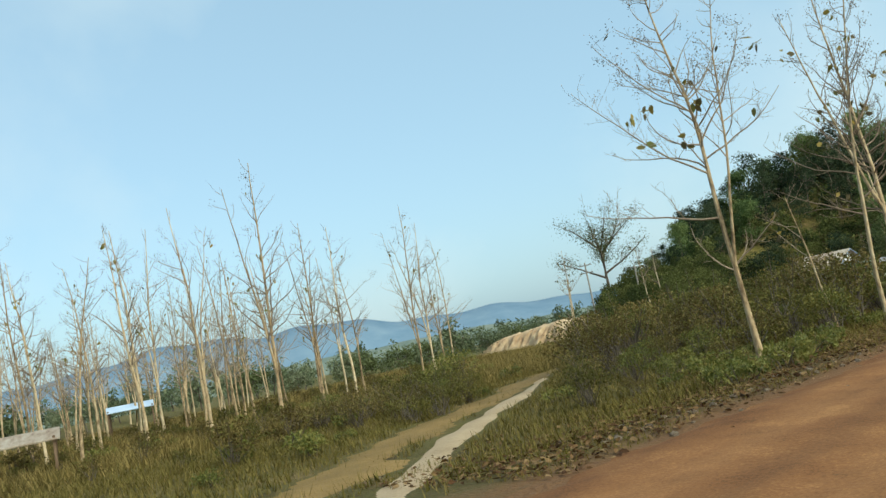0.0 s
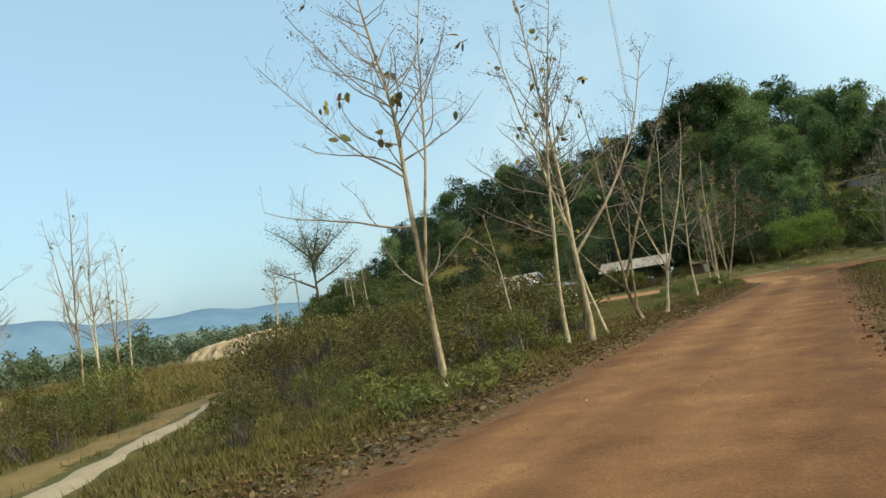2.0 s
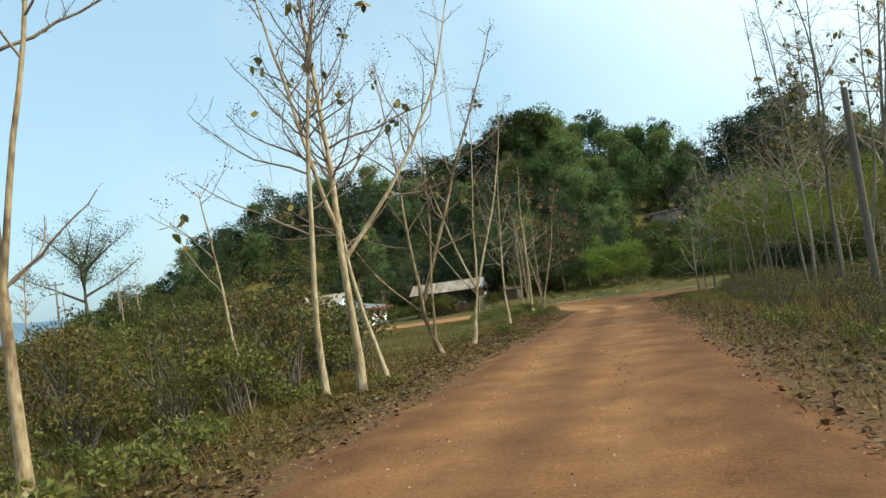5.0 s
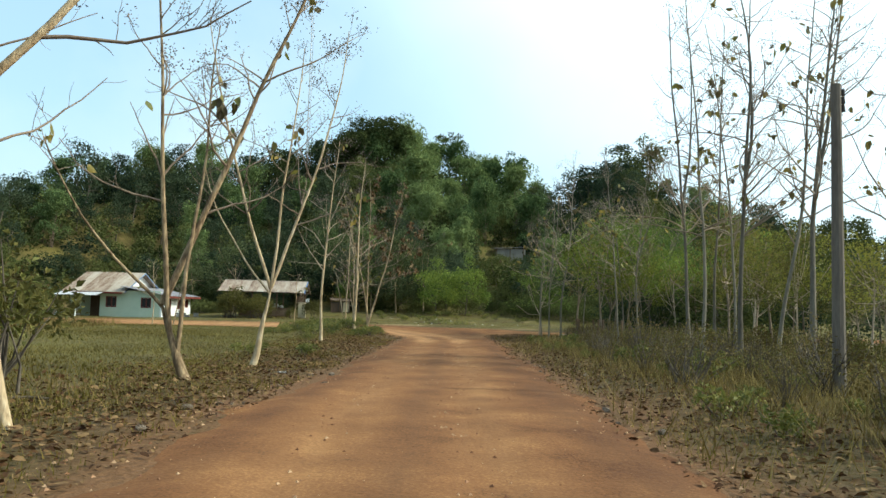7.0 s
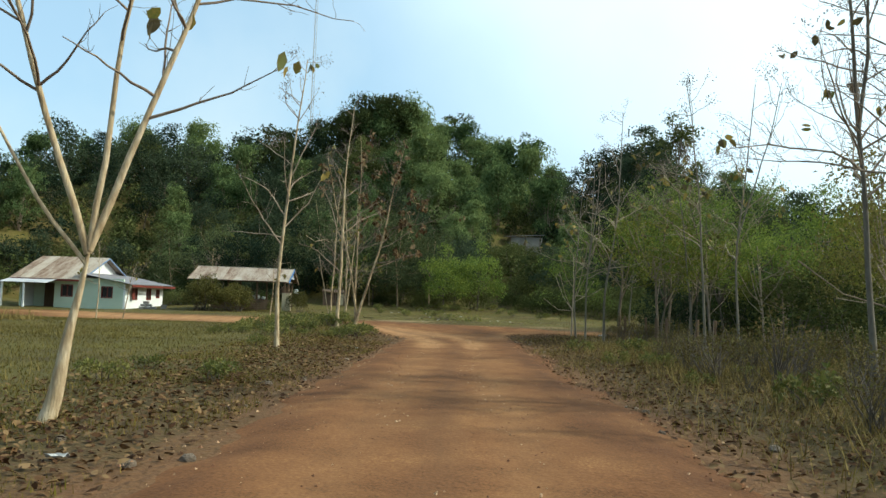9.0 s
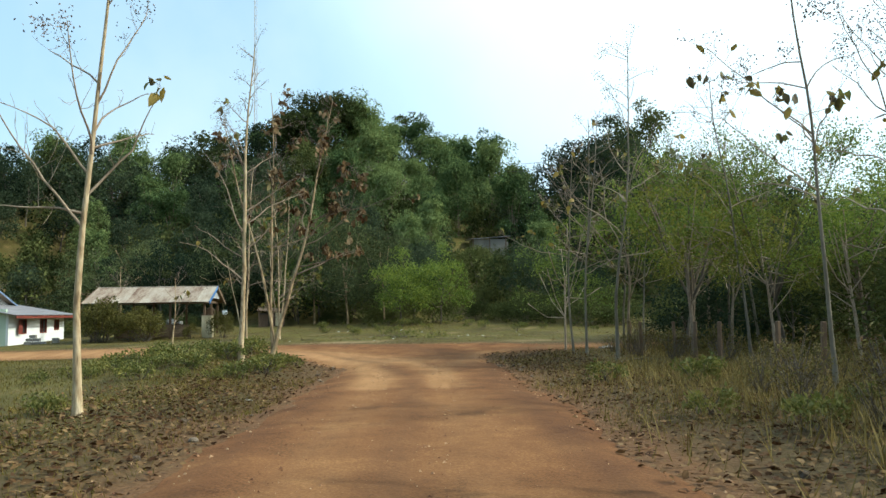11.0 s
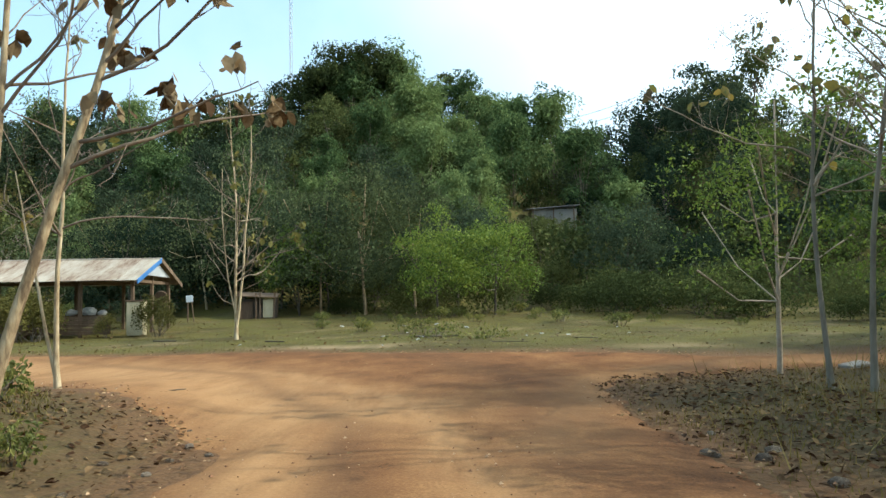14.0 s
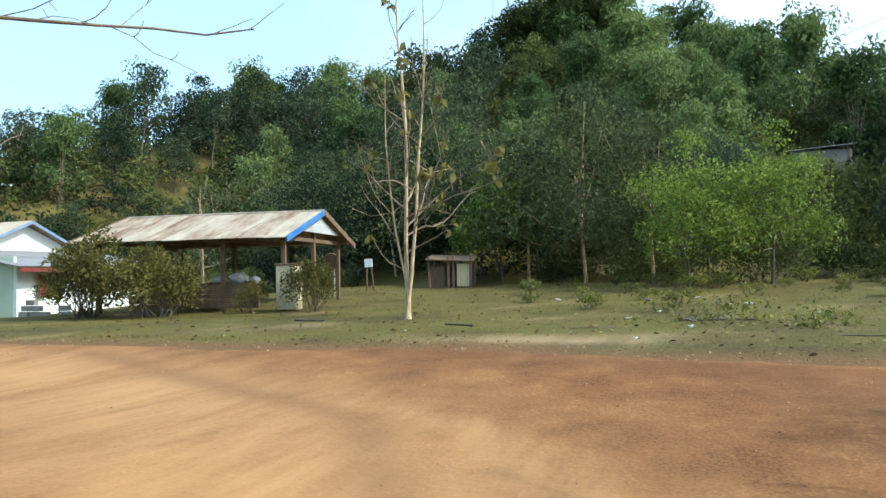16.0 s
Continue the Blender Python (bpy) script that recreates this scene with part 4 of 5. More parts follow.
herbs += scatter(rng, -10, 12, 84, 96, 1.5, limit=30) + scatter(rng, -50, -9, 6, 30, 2.2, lambda x, y: bumpy(x, y, 4) > 0.3 and bare_shape(x, y) > 0.6 and path_shape(x, y) > 1.0, limit=60)
herbs += scatter(rng, -12.5, -6.9, 55, 67, 0.75, lambda x, y: road_shape(x, y) > 1.1, limit=40) + scatter(rng, 0.8, 4.5, 20, 56, 1.8, limit=24)
sow(herb, herbs, rng, 0.6, 1.4, "green herbs")

# ---- forest on the hill ----
FG = "forest trees on the hill"
dark = [leafy_tree("forest_tree", 110 + k, 9.3, 3.2, 6.2, 30, 2300, 0.33, M_leaf_dark, "dense dark green broadleaf tree on the hillside", clump_r=1.12) for k in range(4)]
mid = [leafy_tree("forest_tree", 120 + k, 8.4, 3.0, 5.6, 26, 2000, 0.33, M_leaf_mid, "green broadleaf tree on the hillside", clump_r=1.08) for k in range(4)]
bam = [bamboo("bamboo_clump", 130 + k, 9.5, 15, 330, M_leaf_bamboo) for k in range(4)]


def foot(x):
    return 99 + 7 * float(ss(-22, -36, x)) - 23 * float(ss(-42, -62, x))


bamboo_zone = lambda x, y: -17 < x < 11 and 109 < y < 160
to_hut = lambda x, y: abs(x - (-4.5 + (y - 60) * 0.15)) < 4.9 and 97 < y < 128          # the cleared slope below the hut
woods = scatter(rng, -95, 62, 84, 166, 4.8, lambda x, y: y > foot(x) + 4 and x > -0.68 * (y - 3) + 2 and not to_hut(x, y), limit=600)
zb = [p for p in woods if bamboo_zone(*p) and rng.random() < 0.8] + [p for p in woods if not bamboo_zone(*p) and rng.random() < (0.22 if p[0] < 5 else 0.05)]
rest = [p for p in woods if p not in zb]
# both flanks get mostly dark leaves, a colour stand-in for shaded slopes
low = [p for p in rest if rng.random() < (0.3 if p[0] < -22 else 0.45 if p[0] < 5 else 0.1)]
near_foot = lambda x, y: (0.6 + 0.4 * float(ss(6, 46, y - foot(x)))) * (0.5 + 0.5 * float(ss(-36, -27, math.degrees(math.atan2(x, y - 3)))))
sow(bam, zb, rng, 0.8, 1.15, FG, shrink=near_foot)
sow(mid, low, rng, 0.65, 1.35, FG, shrink=near_foot)
sow(dark, [p for p in rest if p not in low], rng, 0.65, 1.25, FG, shrink=near_foot)
big = leafy_tree("forest_tree", 140, 13.4, 6.6, 3.9, 64, 10000, 0.36, M_leaf_mid, "broad domed dark tree standing above the forest ridge", clump_r=1.75, trunk_r=0.3)
big.matrix_basis = pose(-17.0, 146, on(-17, 146, -2.6))

under = scatter(rng, -64, 40, 84, 116, 3.0, lambda x, y: foot(x) + 1 < y < foot(x) + 14 and x > -0.60 * (y - 3) + 2 and not to_hut(x, y), limit=150)
floor_growth = scatter(rng, -70, 44, 96, 158, 3.8, lambda x, y: y > foot(x) + 6 and not (to_hut(x, y) and y > 114) and x > -0.60 * (y - 3) + 2, limit=260)
growth = [leafy_tree("undergrowth", 215 + k, 3.6, 2.2, 3.4, 18, 620, 0.36, M_leaf_mid if k else M_leaf_dark, "tangled green undergrowth on the hillside", clump_r=0.9, trunk_r=0.05) for k in range(3)]
sow(growth, floor_growth, rng, 0.8, 1.3, "hillside undergrowth")
for x, y in under:
    k = rng.uniform(0.36, 0.6)
    proto = (mid + dark)[int(rng.integers(0, 8))]
    copy_thing(proto, pose(x, y, on(x, y, -1.2), 0, 0, rng.uniform(0, 360))).scale = (k * 1.15, k * 1.15, k)
for x, y, k in ((-34, 147, 1.35), (-31, 149, 1.2), (27, 152, 1.4), (31, 150, 1.25), (22, 154, 1.15), (-52, 140, 1.1), (-24, 152, 1.1)):
    copy_thing(mid[int(rng.integers(0, 4))], pose(x, y, on(x, y), 0, 0, rng.uniform(0, 360))).scale = (k, k, k * 1.05)
feathery = leafy_tree("feathery_tree", 145, 13.5, 3.4, 4.6, 22, 1100, 0.4, M_leaf_mid, "thin feathery tree rising over the ridge", clump_r=0.75, trunk_r=0.16)
feathery.matrix_basis = pose(-4.3, 160, on(-4.3, 160, -0.5))
for x, y in ((2, 158), (6.5, 157), (12, 158), (-7.5, 158)):
    k = rng.uniform(0.8, 1.1)
    copy_thing(bam[int(rng.integers(0, 4))], pose(x, y, on(x, y), 0, 0, rng.uniform(0, 360))).scale = (k, k, k * 1.1)

# ---- forest edge ----
edge_dark = [leafy_tree("edge_tree", 150 + k, 6.5, 2.8, 4.2, 34, 4600, 0.19, M_leaf_dark, "dense dark tree at the forest edge", clump_r=0.95, trunk_r=0.09) for k in range(2)]
edge_grey = [leafy_tree("edge_tree", 155 + k, 6.8, 2.9, 4.9, 40, 4400, 0.16, M_leaf_grey, "grey-green tree at the forest edge", M_bark, clump_r=0.9, trunk_r=0.08) for k in range(2)]
sow(edge_grey, [(-8.8, 97.0), (-5.9, 96.0), (-16.5, 103.5), (-29, 108), (-11.6, 98.2), (-19.5, 101.5), (-33, 106)], rng, 1.05, 1.3, "forest edge trees")
sow(edge_dark, [(-11.4, 99.5), (-3.6, 100), (-14.6, 101), (-18.5, 102), (-22, 103), (-26, 105), (7, 102), (11, 101)], rng, 0.85, 1.15, "forest edge trees")
limebush = [leafy_tree("lime_bush", 160 + k, 4.3, 2.1, 2.7, 40, 6500, 0.12, M_leaf_lime, "rounded bright lime-green bush at the forest edge", clump_r=0.66, trunk_r=0.06) for k in range(2)]
sow(limebush, [(-4.4, 92.6), (-1.6, 93.6), (-12.9, 98.4)], rng, 1.05, 1.2, "lime bushes")
mound = [bush("vine_mound", 170 + k, 2.0, 1.7, 2600, 0.16, M_leaf_mid, "low tangled mound of green creepers", clumps=30) for k in range(3)]
sow(mound, [(4.5, 92), (8.0, 90.0), (10.5, 89), (13, 86), (16, 84), (3.5, 95), (7, 94.5), (11, 93), (15, 90), (19, 86), (20, 80)] + [(x, 98 + 2 * math.sin(x)) for x in range(-34, 24, 4) if not -19 < x < -10], rng, 0.6, 1.35, "creeper mounds")

for x, y in ((4.0, 120.5), (7.4, 121.5), (1.6, 118), (5.6, 117), (8.6, 118.5), (3.0, 113.5), (6.4, 112.5), (0.8, 109.5), (4.6, 108.5), (8.2, 110), (2.4, 105), (6.0, 104.5), (9.4, 114.5), (-0.6, 113.8)):
    k = rng.uniform(0.9, 1.35)
    copy_thing(mound[int(rng.integers(0, 3))], pose(x, y, on(x, y, -0.2), 0, 0, rng.uniform(0, 360)) @ Matrix.Diagonal((k, k, k, 1)))

shedbush = [bush("leafy_shrub", 175 + k, 1.15, 2.3, 2600, 0.12, M_leaf_olive, "straggly olive-green shrub in front of the shed", clumps=22, sticks=14) for k in range(2)]
sow(shedbush, [(-22.2, 82.0), (-21.4, 81.4), (-19.5, 81.3), (-18.9, 81.6), (-14.9, 83.0), (-16.7, 82.6)], rng, 0.9, 1.15, "shed shrubs", shrink=lambda x, y: 0.42 if -17.5 < x < -16.5 else (0.62 if x > -17 else 0.98))

spur = scatter(rng, -70, -30, 50, 96, 2.6, lambda x, y: -38.5 < math.degrees(math.atan2(x, y - 3)) < -24 and not (x > -46 and 70 < y < 97 and x > -45) and y > 56, limit=110)
spurbush = [bush("green_bush", 177 + k, 1.3, 1.9, 900, 0.2, M_leaf_mid if k else M_leaf_olive, "rounded green bush on the rough slope", clumps=18) for k in range(3)]
sow(spurbush, spur, rng, 0.6, 1.5, "slope bushes")
mid_small = [p for p in scatter(rng, -66, -40, 66, 100, 4.5, lambda x, y: -38 < math.degrees(math.atan2(x, y - 3)) < -29, limit=26)]
for k in range(22):
    az_, d_ = radians(-37.2 + 0.36 * k), (84, 92, 100)[k % 3] + 3 * math.sin(2.3 * k)
    mid_small.append((d_ * math.sin(az_), 3 + d_ * math.cos(az_)))
for x, y in mid_small:
    k = rng.uniform(0.42, 0.72)
    copy_thing(mid[int(rng.integers(0, 4))], pose(x, y, on(x, y), 0, 0, rng.uniform(0, 360))).scale = (k, k, k)
wide = bare_tree("spreading_tree", -57.5, 79.0, 15.5, 0.36, [(60, 88, 0.64, 1, 0), (240, 32, 0.44, 0.42, 0.6), (60, 30, 0.44, 0.42, 0.66), (330, 40, 0.40, 0.4, 0.8), (150, 36, 0.40, 0.4, 0.74), (30, 50, 0.40, 0.4, 0.9), (75, 38, 0.46, 0.36, 0.93), (235, 40, 0.46, 0.36, 0.97), (200, 60, 0.36, 0.3, 0.98), (100, 62, 0.36, 0.3, 0.99)], [], 190,
                 "wide spreading tree with thin grey foliage", 6000, 100, 0.5, 1.5, leafmat=M_leaf_grey, leaf_size=0.17, loose=0.55, arch=0.05, reach=1.0, rise=0.0, bark=M_darkbark)
for k, (x, y, h) in enumerate([(-53.5, 66.0, 10.5), (-55.0, 67.5, 9.5), (-42.6, 67.7, 8.0), (-43.8, 66.9, 8.5)]):
    bare_tree("bare_tree", x, y, h, 0.09, [(90 * k, 87, 1, 1, 0)], [], 194 + k, "tall thin bare tree on the rough slope", 30, 40, 0.5)

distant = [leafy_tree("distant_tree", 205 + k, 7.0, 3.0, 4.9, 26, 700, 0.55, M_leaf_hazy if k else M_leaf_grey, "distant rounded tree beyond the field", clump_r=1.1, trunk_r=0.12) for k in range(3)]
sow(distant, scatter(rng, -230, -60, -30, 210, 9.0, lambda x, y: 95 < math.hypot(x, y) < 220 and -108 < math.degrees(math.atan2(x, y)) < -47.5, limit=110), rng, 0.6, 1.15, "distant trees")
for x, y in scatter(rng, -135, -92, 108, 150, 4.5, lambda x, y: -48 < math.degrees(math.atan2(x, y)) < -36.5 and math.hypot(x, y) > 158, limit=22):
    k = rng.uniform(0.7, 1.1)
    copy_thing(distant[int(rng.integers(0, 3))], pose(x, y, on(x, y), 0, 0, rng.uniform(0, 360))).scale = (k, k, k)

# ---- left plantation ----
PG = "bare plantation trees"
far_trees = [bare_tree("plantation_tree", -44, 20, 9.5, 0.07, [(60 * k, 88, 1, 1, 0)] + ([(90, 80, 0.7, 0.6, 0.2)] if k % 2 else []), [], 180 + k,
                       "slender pale bare plantation tree in the field", 7, 16, 0.3, 1.15, group=PG, far=True) for k in range(5)]


def in_row(x, y):
    az_ = math.degrees(math.atan2(x, y))
    d = math.hypot(x, y)
    return -92 < az_ < -61 and 30 < d < 75 or -61 < az_ < -47.5 and 38 < d < 58 and rng.random() < 0.4
sow(far_trees, scatter(rng, -75, -20, -4, 50, 2.0, in_row, limit=90), rng, 0.75, 1.15, PG)

# ---- open shed ----
def corrugated(name, u0, u1, eave, ridge, mat, parent, axis="x", label=""):
    """A slope of single corrugated sheets laid side by side from u0 to u1."""
    n = max(1, round((u1 - u0) / 0.84))
    edge = np.linspace(u0, u1, n + 1)
    for k in range(n):
        slip, lift = 0.05 * math.sin(5.1 * k + u0), 0.004 * (k % 2)
        out = 1 if ridge[0] < eave[0] else -1
        sheet(name, edge[k], edge[k + 1], (eave[0] + out * slip, eave[1] + lift), (ridge[0], ridge[1] + lift), mat, parent, axis=axis, label=label)


def sheet(name, u0, u1, eave, ridge, mat, parent, pitch=0.076, amp=0.011, axis="x", label=""):
    """One corrugated sheet between an eave line and a ridge line, both (y, z), running from u0 to u1 along x."""
    n = int((u1 - u0) / pitch * 4)
    u = np.linspace(u0, u1, n)
    rows = 7
    v, f = [], []
    ey, ez = eave
    ry, rz = ridge
    nrm = unit(np.array([-(rz - ez), ry - ey]) * (1 if ry > ey else -1))
    for side in (0, 1):
        for r in range(rows):
            k = r / (rows - 1)
            w = amp * np.sin(2 * np.pi * u / pitch) + 0.006 * np.sin(u * 1.7 + r) - side * 0.006
            y, z = ey + (ry - ey) * k + nrm[0] * w, ez + (rz - ez) * k + nrm[1] * w
            v.append(np.stack([u, y, z], 1) if axis == "x" else np.stack([y, u, z], 1))
    v = np.concatenate(v)
    for s in (0, 1):
        for r in range(rows - 1):
            i = (s * rows + r) * n + np.arange(n - 1)
            q = np.stack([i, i + 1, i + n + 1, i + n], 1)
            f.append(q if s == 0 else q[:, ::-1])
    return child(name, mesh_np(name, v, np.concatenate(f), mat, True), parent, label)


SX0, SX1, SYF, SYR, SYB, SZE, SZR = -23.3, -16.0, 82.6, 85.7, 88.8, 2.05, 3.06
sz = on(-19.5, 85.5)
shed = tagged(empty("open_shed", pose(-19.5, 85.7, 0, 0, 0, 6) @ pose(19.5, -85.7, 0)), "open-sided timber shed with a rust-streaked corrugated roof", "shed")
corrugated("roof_sheet", SX0, SX1, (SYF, SZE), (SYR, SZR), M_tin, shed, label="rust-streaked pale corrugated sheet")
corrugated("roof_sheet", SX0, SX1, (SYB, SZE), (SYR, SZR), M_tin, shed)
ridge_cap = Tubes()
ridge_cap.add([(SX0, SYR, SZR), (-19.5, SYR, SZR + .01), (SX1, SYR, SZR)], [0.045] * 3, 8)
child("ridge_cap", ridge_cap.mesh("ridge_cap", M_tin), shed)
slope = math.atan2(SZR - SZE, SYR - SYF)
for yy, sg in ((SYF, 1), (SYB, -1)):
    ln = math.hypot(SZR - SZE, SYR - SYF) + 0.1
    for xx in (SX0 - 0.02, SX1 + 0.02):
        part("fascia_board", box((0.03, ln, 0.19), (0, 0, 0), 0.006, Matrix.Rotation(slope * sg, 3, "X")), M_blue if sg == 1 and xx > -18 else M_wood, shed, "blue painted fascia board" if sg == 1 and xx > -18 else "").location = (xx, (yy + SYR) / 2, (SZE + SZR) / 2 - 0.05)
for xx in (-22.7, -20.5, -18.4, -16.4):
    for yy in (83.3, 85.7, 88.1):
        top = SZE + (SZR - SZE) * (1 - abs(yy - SYR) / (SYR - SYF)) - 0.1
        if yy == 85.7 and -22 < xx < -17:
            continue
        g = on(xx, yy) - 0.1
        part("post", box((0.13, 0.13, top - g), (xx, yy, (top + g) / 2), 0.012), M_wood, shed)
for yy, zz in ((83.3, SZE + 0.08), (88.1, SZE + 0.08), (SYR, SZR - 0.14)):
    part("purlin", box((SX1 - SX0 - 0.1, 0.07, 0.12), ((SX0 + SX1) / 2, yy, zz), 0.008), M_wood, shed)
for xx in (-22.7, -20.5, -18.4, -16.4):
    part("tie_beam", box((0.07, 5.2, 0.13), (xx, SYR, SZE + 0.02), 0.008), M_wood, shed)
    part("king_post", box((0.08, 0.08, 0.75), (xx, SYR, SZE + 0.48), 0.008), M_wood, shed)
bm = bmesh.new()
rim = [[bm.verts.new((xx, SYR + dy, zz)) for dy, zz in ((-1.75, SZE + 0.26), (1.75, SZE + 0.26), (0, SZR - 0.2))] for xx in (-16.17, -16.14)]
bm.faces.new(rim[0][::-1])
bm.faces.new(rim[1])
for k in range(3):
    bm.faces.new((rim[0][k], rim[0][(k + 1) % 3], rim[1][(k + 1) % 3], rim[1][k]))
part("gable_board", bm, M_roofpale, shed, "dusty white gable panel")
for i in range(5):
    part("low_plank", box((4.4, 0.03, 0.13), (-19.4, 83.22, sz + 0.12 + 0.145 * i), 0.006), M_wood, shed)

cab = tagged(empty("wooden_cabinet", pose(-15.95, 83.55, on(-15.95, 83.55), 0, 0, 6) @ Matrix.Diagonal((0.74, 1, 1.06, 1))), "pale wooden cabinet standing at the shed's corner", "cabinet")
part("body", box((0.85, 0.5, 1.25), (0, 0, 0.66), 0.015), M_palewood, cab)
part("top", box((0.95, 0.58, 0.05), (0, 0, 1.31), 0.01), M_wood, cab)
for s in (-0.21, 0.21):
    part("door", box((0.39, 0.025, 1.1), (s, -0.262, 0.68), 0.006), M_palewood, cab)
tab = tagged(empty("work_table", pose(-18.9, 85.0, on(-18.9, 85.0))), "rough timber table under the shed roof", "table")
part("tabletop", box((1.8, 0.8, 0.06), (0, 0, 0.8), 0.01), M_wood, tab)
for sx in (-0.8, 0.8):
    for sy in (-0.32, 0.32):
        part("leg", box((0.08, 0.08, 0.78), (sx, sy, 0.39), 0.01), M_wood, tab)
for k, (x, y, s) in enumerate([(-18.6, 85.0, 0.32), (-19.3, 84.9, 0.24), (-18.1, 85.1, 0.2)]):
    b = part("sack", bmesh.new(), M_paper)
    bm = bmesh.new()
    bmesh.ops.create_icosphere(bm, subdivisions=3, radius=s)
    for q in bm.verts:
        q.co *= 1 + 0.28 * noise.noise(q.co * 5 + Vector((k, 0, 0)))
        q.co.z *= 0.6
    bm.to_mesh(b.data)
    bm.free()
    b.location = (x, y, on(-18.9, 85.0) + 0.83 + s * 0.45)
    tagged(b, "crumpled white cloth bundle on the timber table", "bundle")

# ---- house ----
HX0, HX1, HXS, HY0, HY1 = -37.6, -33.0, -29.3, 86.2, 93.6
hz = on(-31, 87) - 0.08
house = tagged(empty("house", pose(0, 0, 0)), "single-storey house with white and pale teal walls and tin roof", "house")


def wall_with_holes(name, length, height, holes, thick, mat, m):
    """An upright wall along +x from the origin, with real openings (x0, x1, z0, z1)."""
    xs = sorted({0, length, *[h[0] for h in holes], *[h[1] for h in holes]})
    zs = sorted({0, height, *[h[2] for h in holes], *[h[3] for h in holes]})
    bm = bmesh.new()
    for a0, a1 in zip(xs, xs[1:]):
        for b0, b1 in zip(zs, zs[1:]):
            cx, cz = (a0 + a1) / 2, (b0 + b1) / 2
            if any(h[0] < cx < h[1] and h[2] < cz < h[3] for h in holes):
                continue
            box((a1 - a0, thick, b1 - b0), (cx, 0, cz), 0, bm=bm)
    bmesh.ops.remove_doubles(bm, verts=bm.verts, dist=0.001)
    ob = part(name, bm, mat, house)
    ob.matrix_basis = m
    return ob


def window(x0, x1, z0, z1, m):
    w, h = x1 - x0, z1 - z0
    fr = bmesh.new()
    for sx in (0, w):
        box((0.07, 0.19, h + 0.07), (sx, 0, h / 2), 0, bm=fr)
    for szz in (0, h):
        box((w - 0.07, 0.19, 0.07), (w / 2, 0, szz), 0, bm=fr)
    box((0.05, 0.10, h - 0.07), (w / 2, 0, h / 2), 0, bm=fr)
    win = part("window", fr, M_red, house, "red-brown window frame")
    win.matrix_basis = m @ pose(x0, 0, z0)
    for sx in (w * 0.26, w * 0.74):
        part("pane", box((w / 2 - 0.09, 0.02, h - 0.09), (sx, 0.02, h / 2), 0), M_dark, win)


WM, WS = 2.6, 2.1                    # wall heights: main block, side room
front = pose(HX0, HY0, hz)
fh = [(0.15, 2.75, 0.02, 2.05), (3.3, 4.2, 0.95, 1.85)]
wall_with_holes("front_wall", HX1 - HX0, WM, fh, 0.15, M_teal, front)
for h_ in fh:
    if h_[2] > 0.5:
        window(*h_, front)
wall_with_holes("porch_wall", 2.9, WM, [(0.9, 1.8, 0.02, 2.0)], 0.12, M_teal, pose(HX0 + 0.1, HY0 + 1.7, hz))
part("door", box((0.86, 0.05, 1.9), (HX0 + 1.45, HY0 + 1.7, hz + 1.0), 0.006), M_wood, house)
corrugated("roof_sheet", HX0 - 0.5, HX0 + 3.3, (HY0 - 2.3, hz + 1.95), (HY0 - 0.1, hz + 2.35), M_roofpale, house)
sfront = pose(HX1, HY0 + 0.003, hz)
wall_with_holes("side_room_front", HXS - HX1 - 0.08, WS + 0.35, [(1.9, 2.75, 0.95, 1.8)], 0.15, M_teal, sfront)
window(1.9, 2.75, 0.95, 1.8, sfront)
sidew = pose(HXS, HY0 - 0.07, hz, 0, 0, 90)
sh = [(1.3, 2.2, 0.85, 1.75), (4.0, 4.9, 0.85, 1.75), (6.0, 6.7, 1.0, 1.7)]
wall_with_holes("side_wall", HY1 - HY0 + 0.07, WS, sh, 0.15, M_white, sidew)
for h_ in sh:
    window(*h_, sidew)
ob = part("shutter", box((0.04, 0.46, 0.9), (HXS + 0.28, HY0 + 1.02, hz + 1.3), 0.006), M_red, house, "open red-brown shutter")
wall_with_holes("back_wall", HXS - HX0 - 0.08, WS, [], 0.15, M_white, pose(HX0, HY1 + 0.08, hz))
wall_with_holes("west_wall", HY1 - HY0 - 0.1, WM, [], 0.15, M_white, pose(HX0 + 0.08, HY0 + 0.08, hz, 0, 0, 90))
gy0, gz0, gz1 = (HY0 + HY1) / 2, hz + WM, hz + 4.2
bm = bmesh.new()
for xx in (HX1 - 0.07, HX1 + 0.07):
    for yy, zz in ((HY0 + 0.08, hz + WS), (HY1, hz + WS), (HY1, gz0), (gy0, gz1 - 0.12), (HY0 + 0.08, gz0)):
        bm.verts.new((xx, yy, zz))
bm.verts.ensure_lookup_table()
vs = bm.verts
bm.faces.new([vs[i] for i in (4, 3, 2, 1, 0)])
bm.faces.new([vs[i] for i in (5, 6, 7, 8, 9)])
for i in range(5):
    k = (i + 1) % 5
    bm.faces.new([vs[q] for q in (i, k, k + 5, i + 5)])
part("gable", bm, M_white, house)
corrugated("roof_sheet", HX0 - 0.5, HX1 + 0.6, (HY0 - 0.8, gz0 - 0.3), (gy0, gz1), M_tin, house)
corrugated("roof_sheet", HX0 - 0.5, HX1 + 0.6, (HY1 + 0.8, gz0 - 0.3), (gy0, gz1), M_tin, house)
hs = math.atan2(gz1 - gz0 + 0.3, gy0 - HY0 + 0.8)
hl = math.hypot(gz1 - gz0 + 0.3, gy0 - HY0 + 0.8)
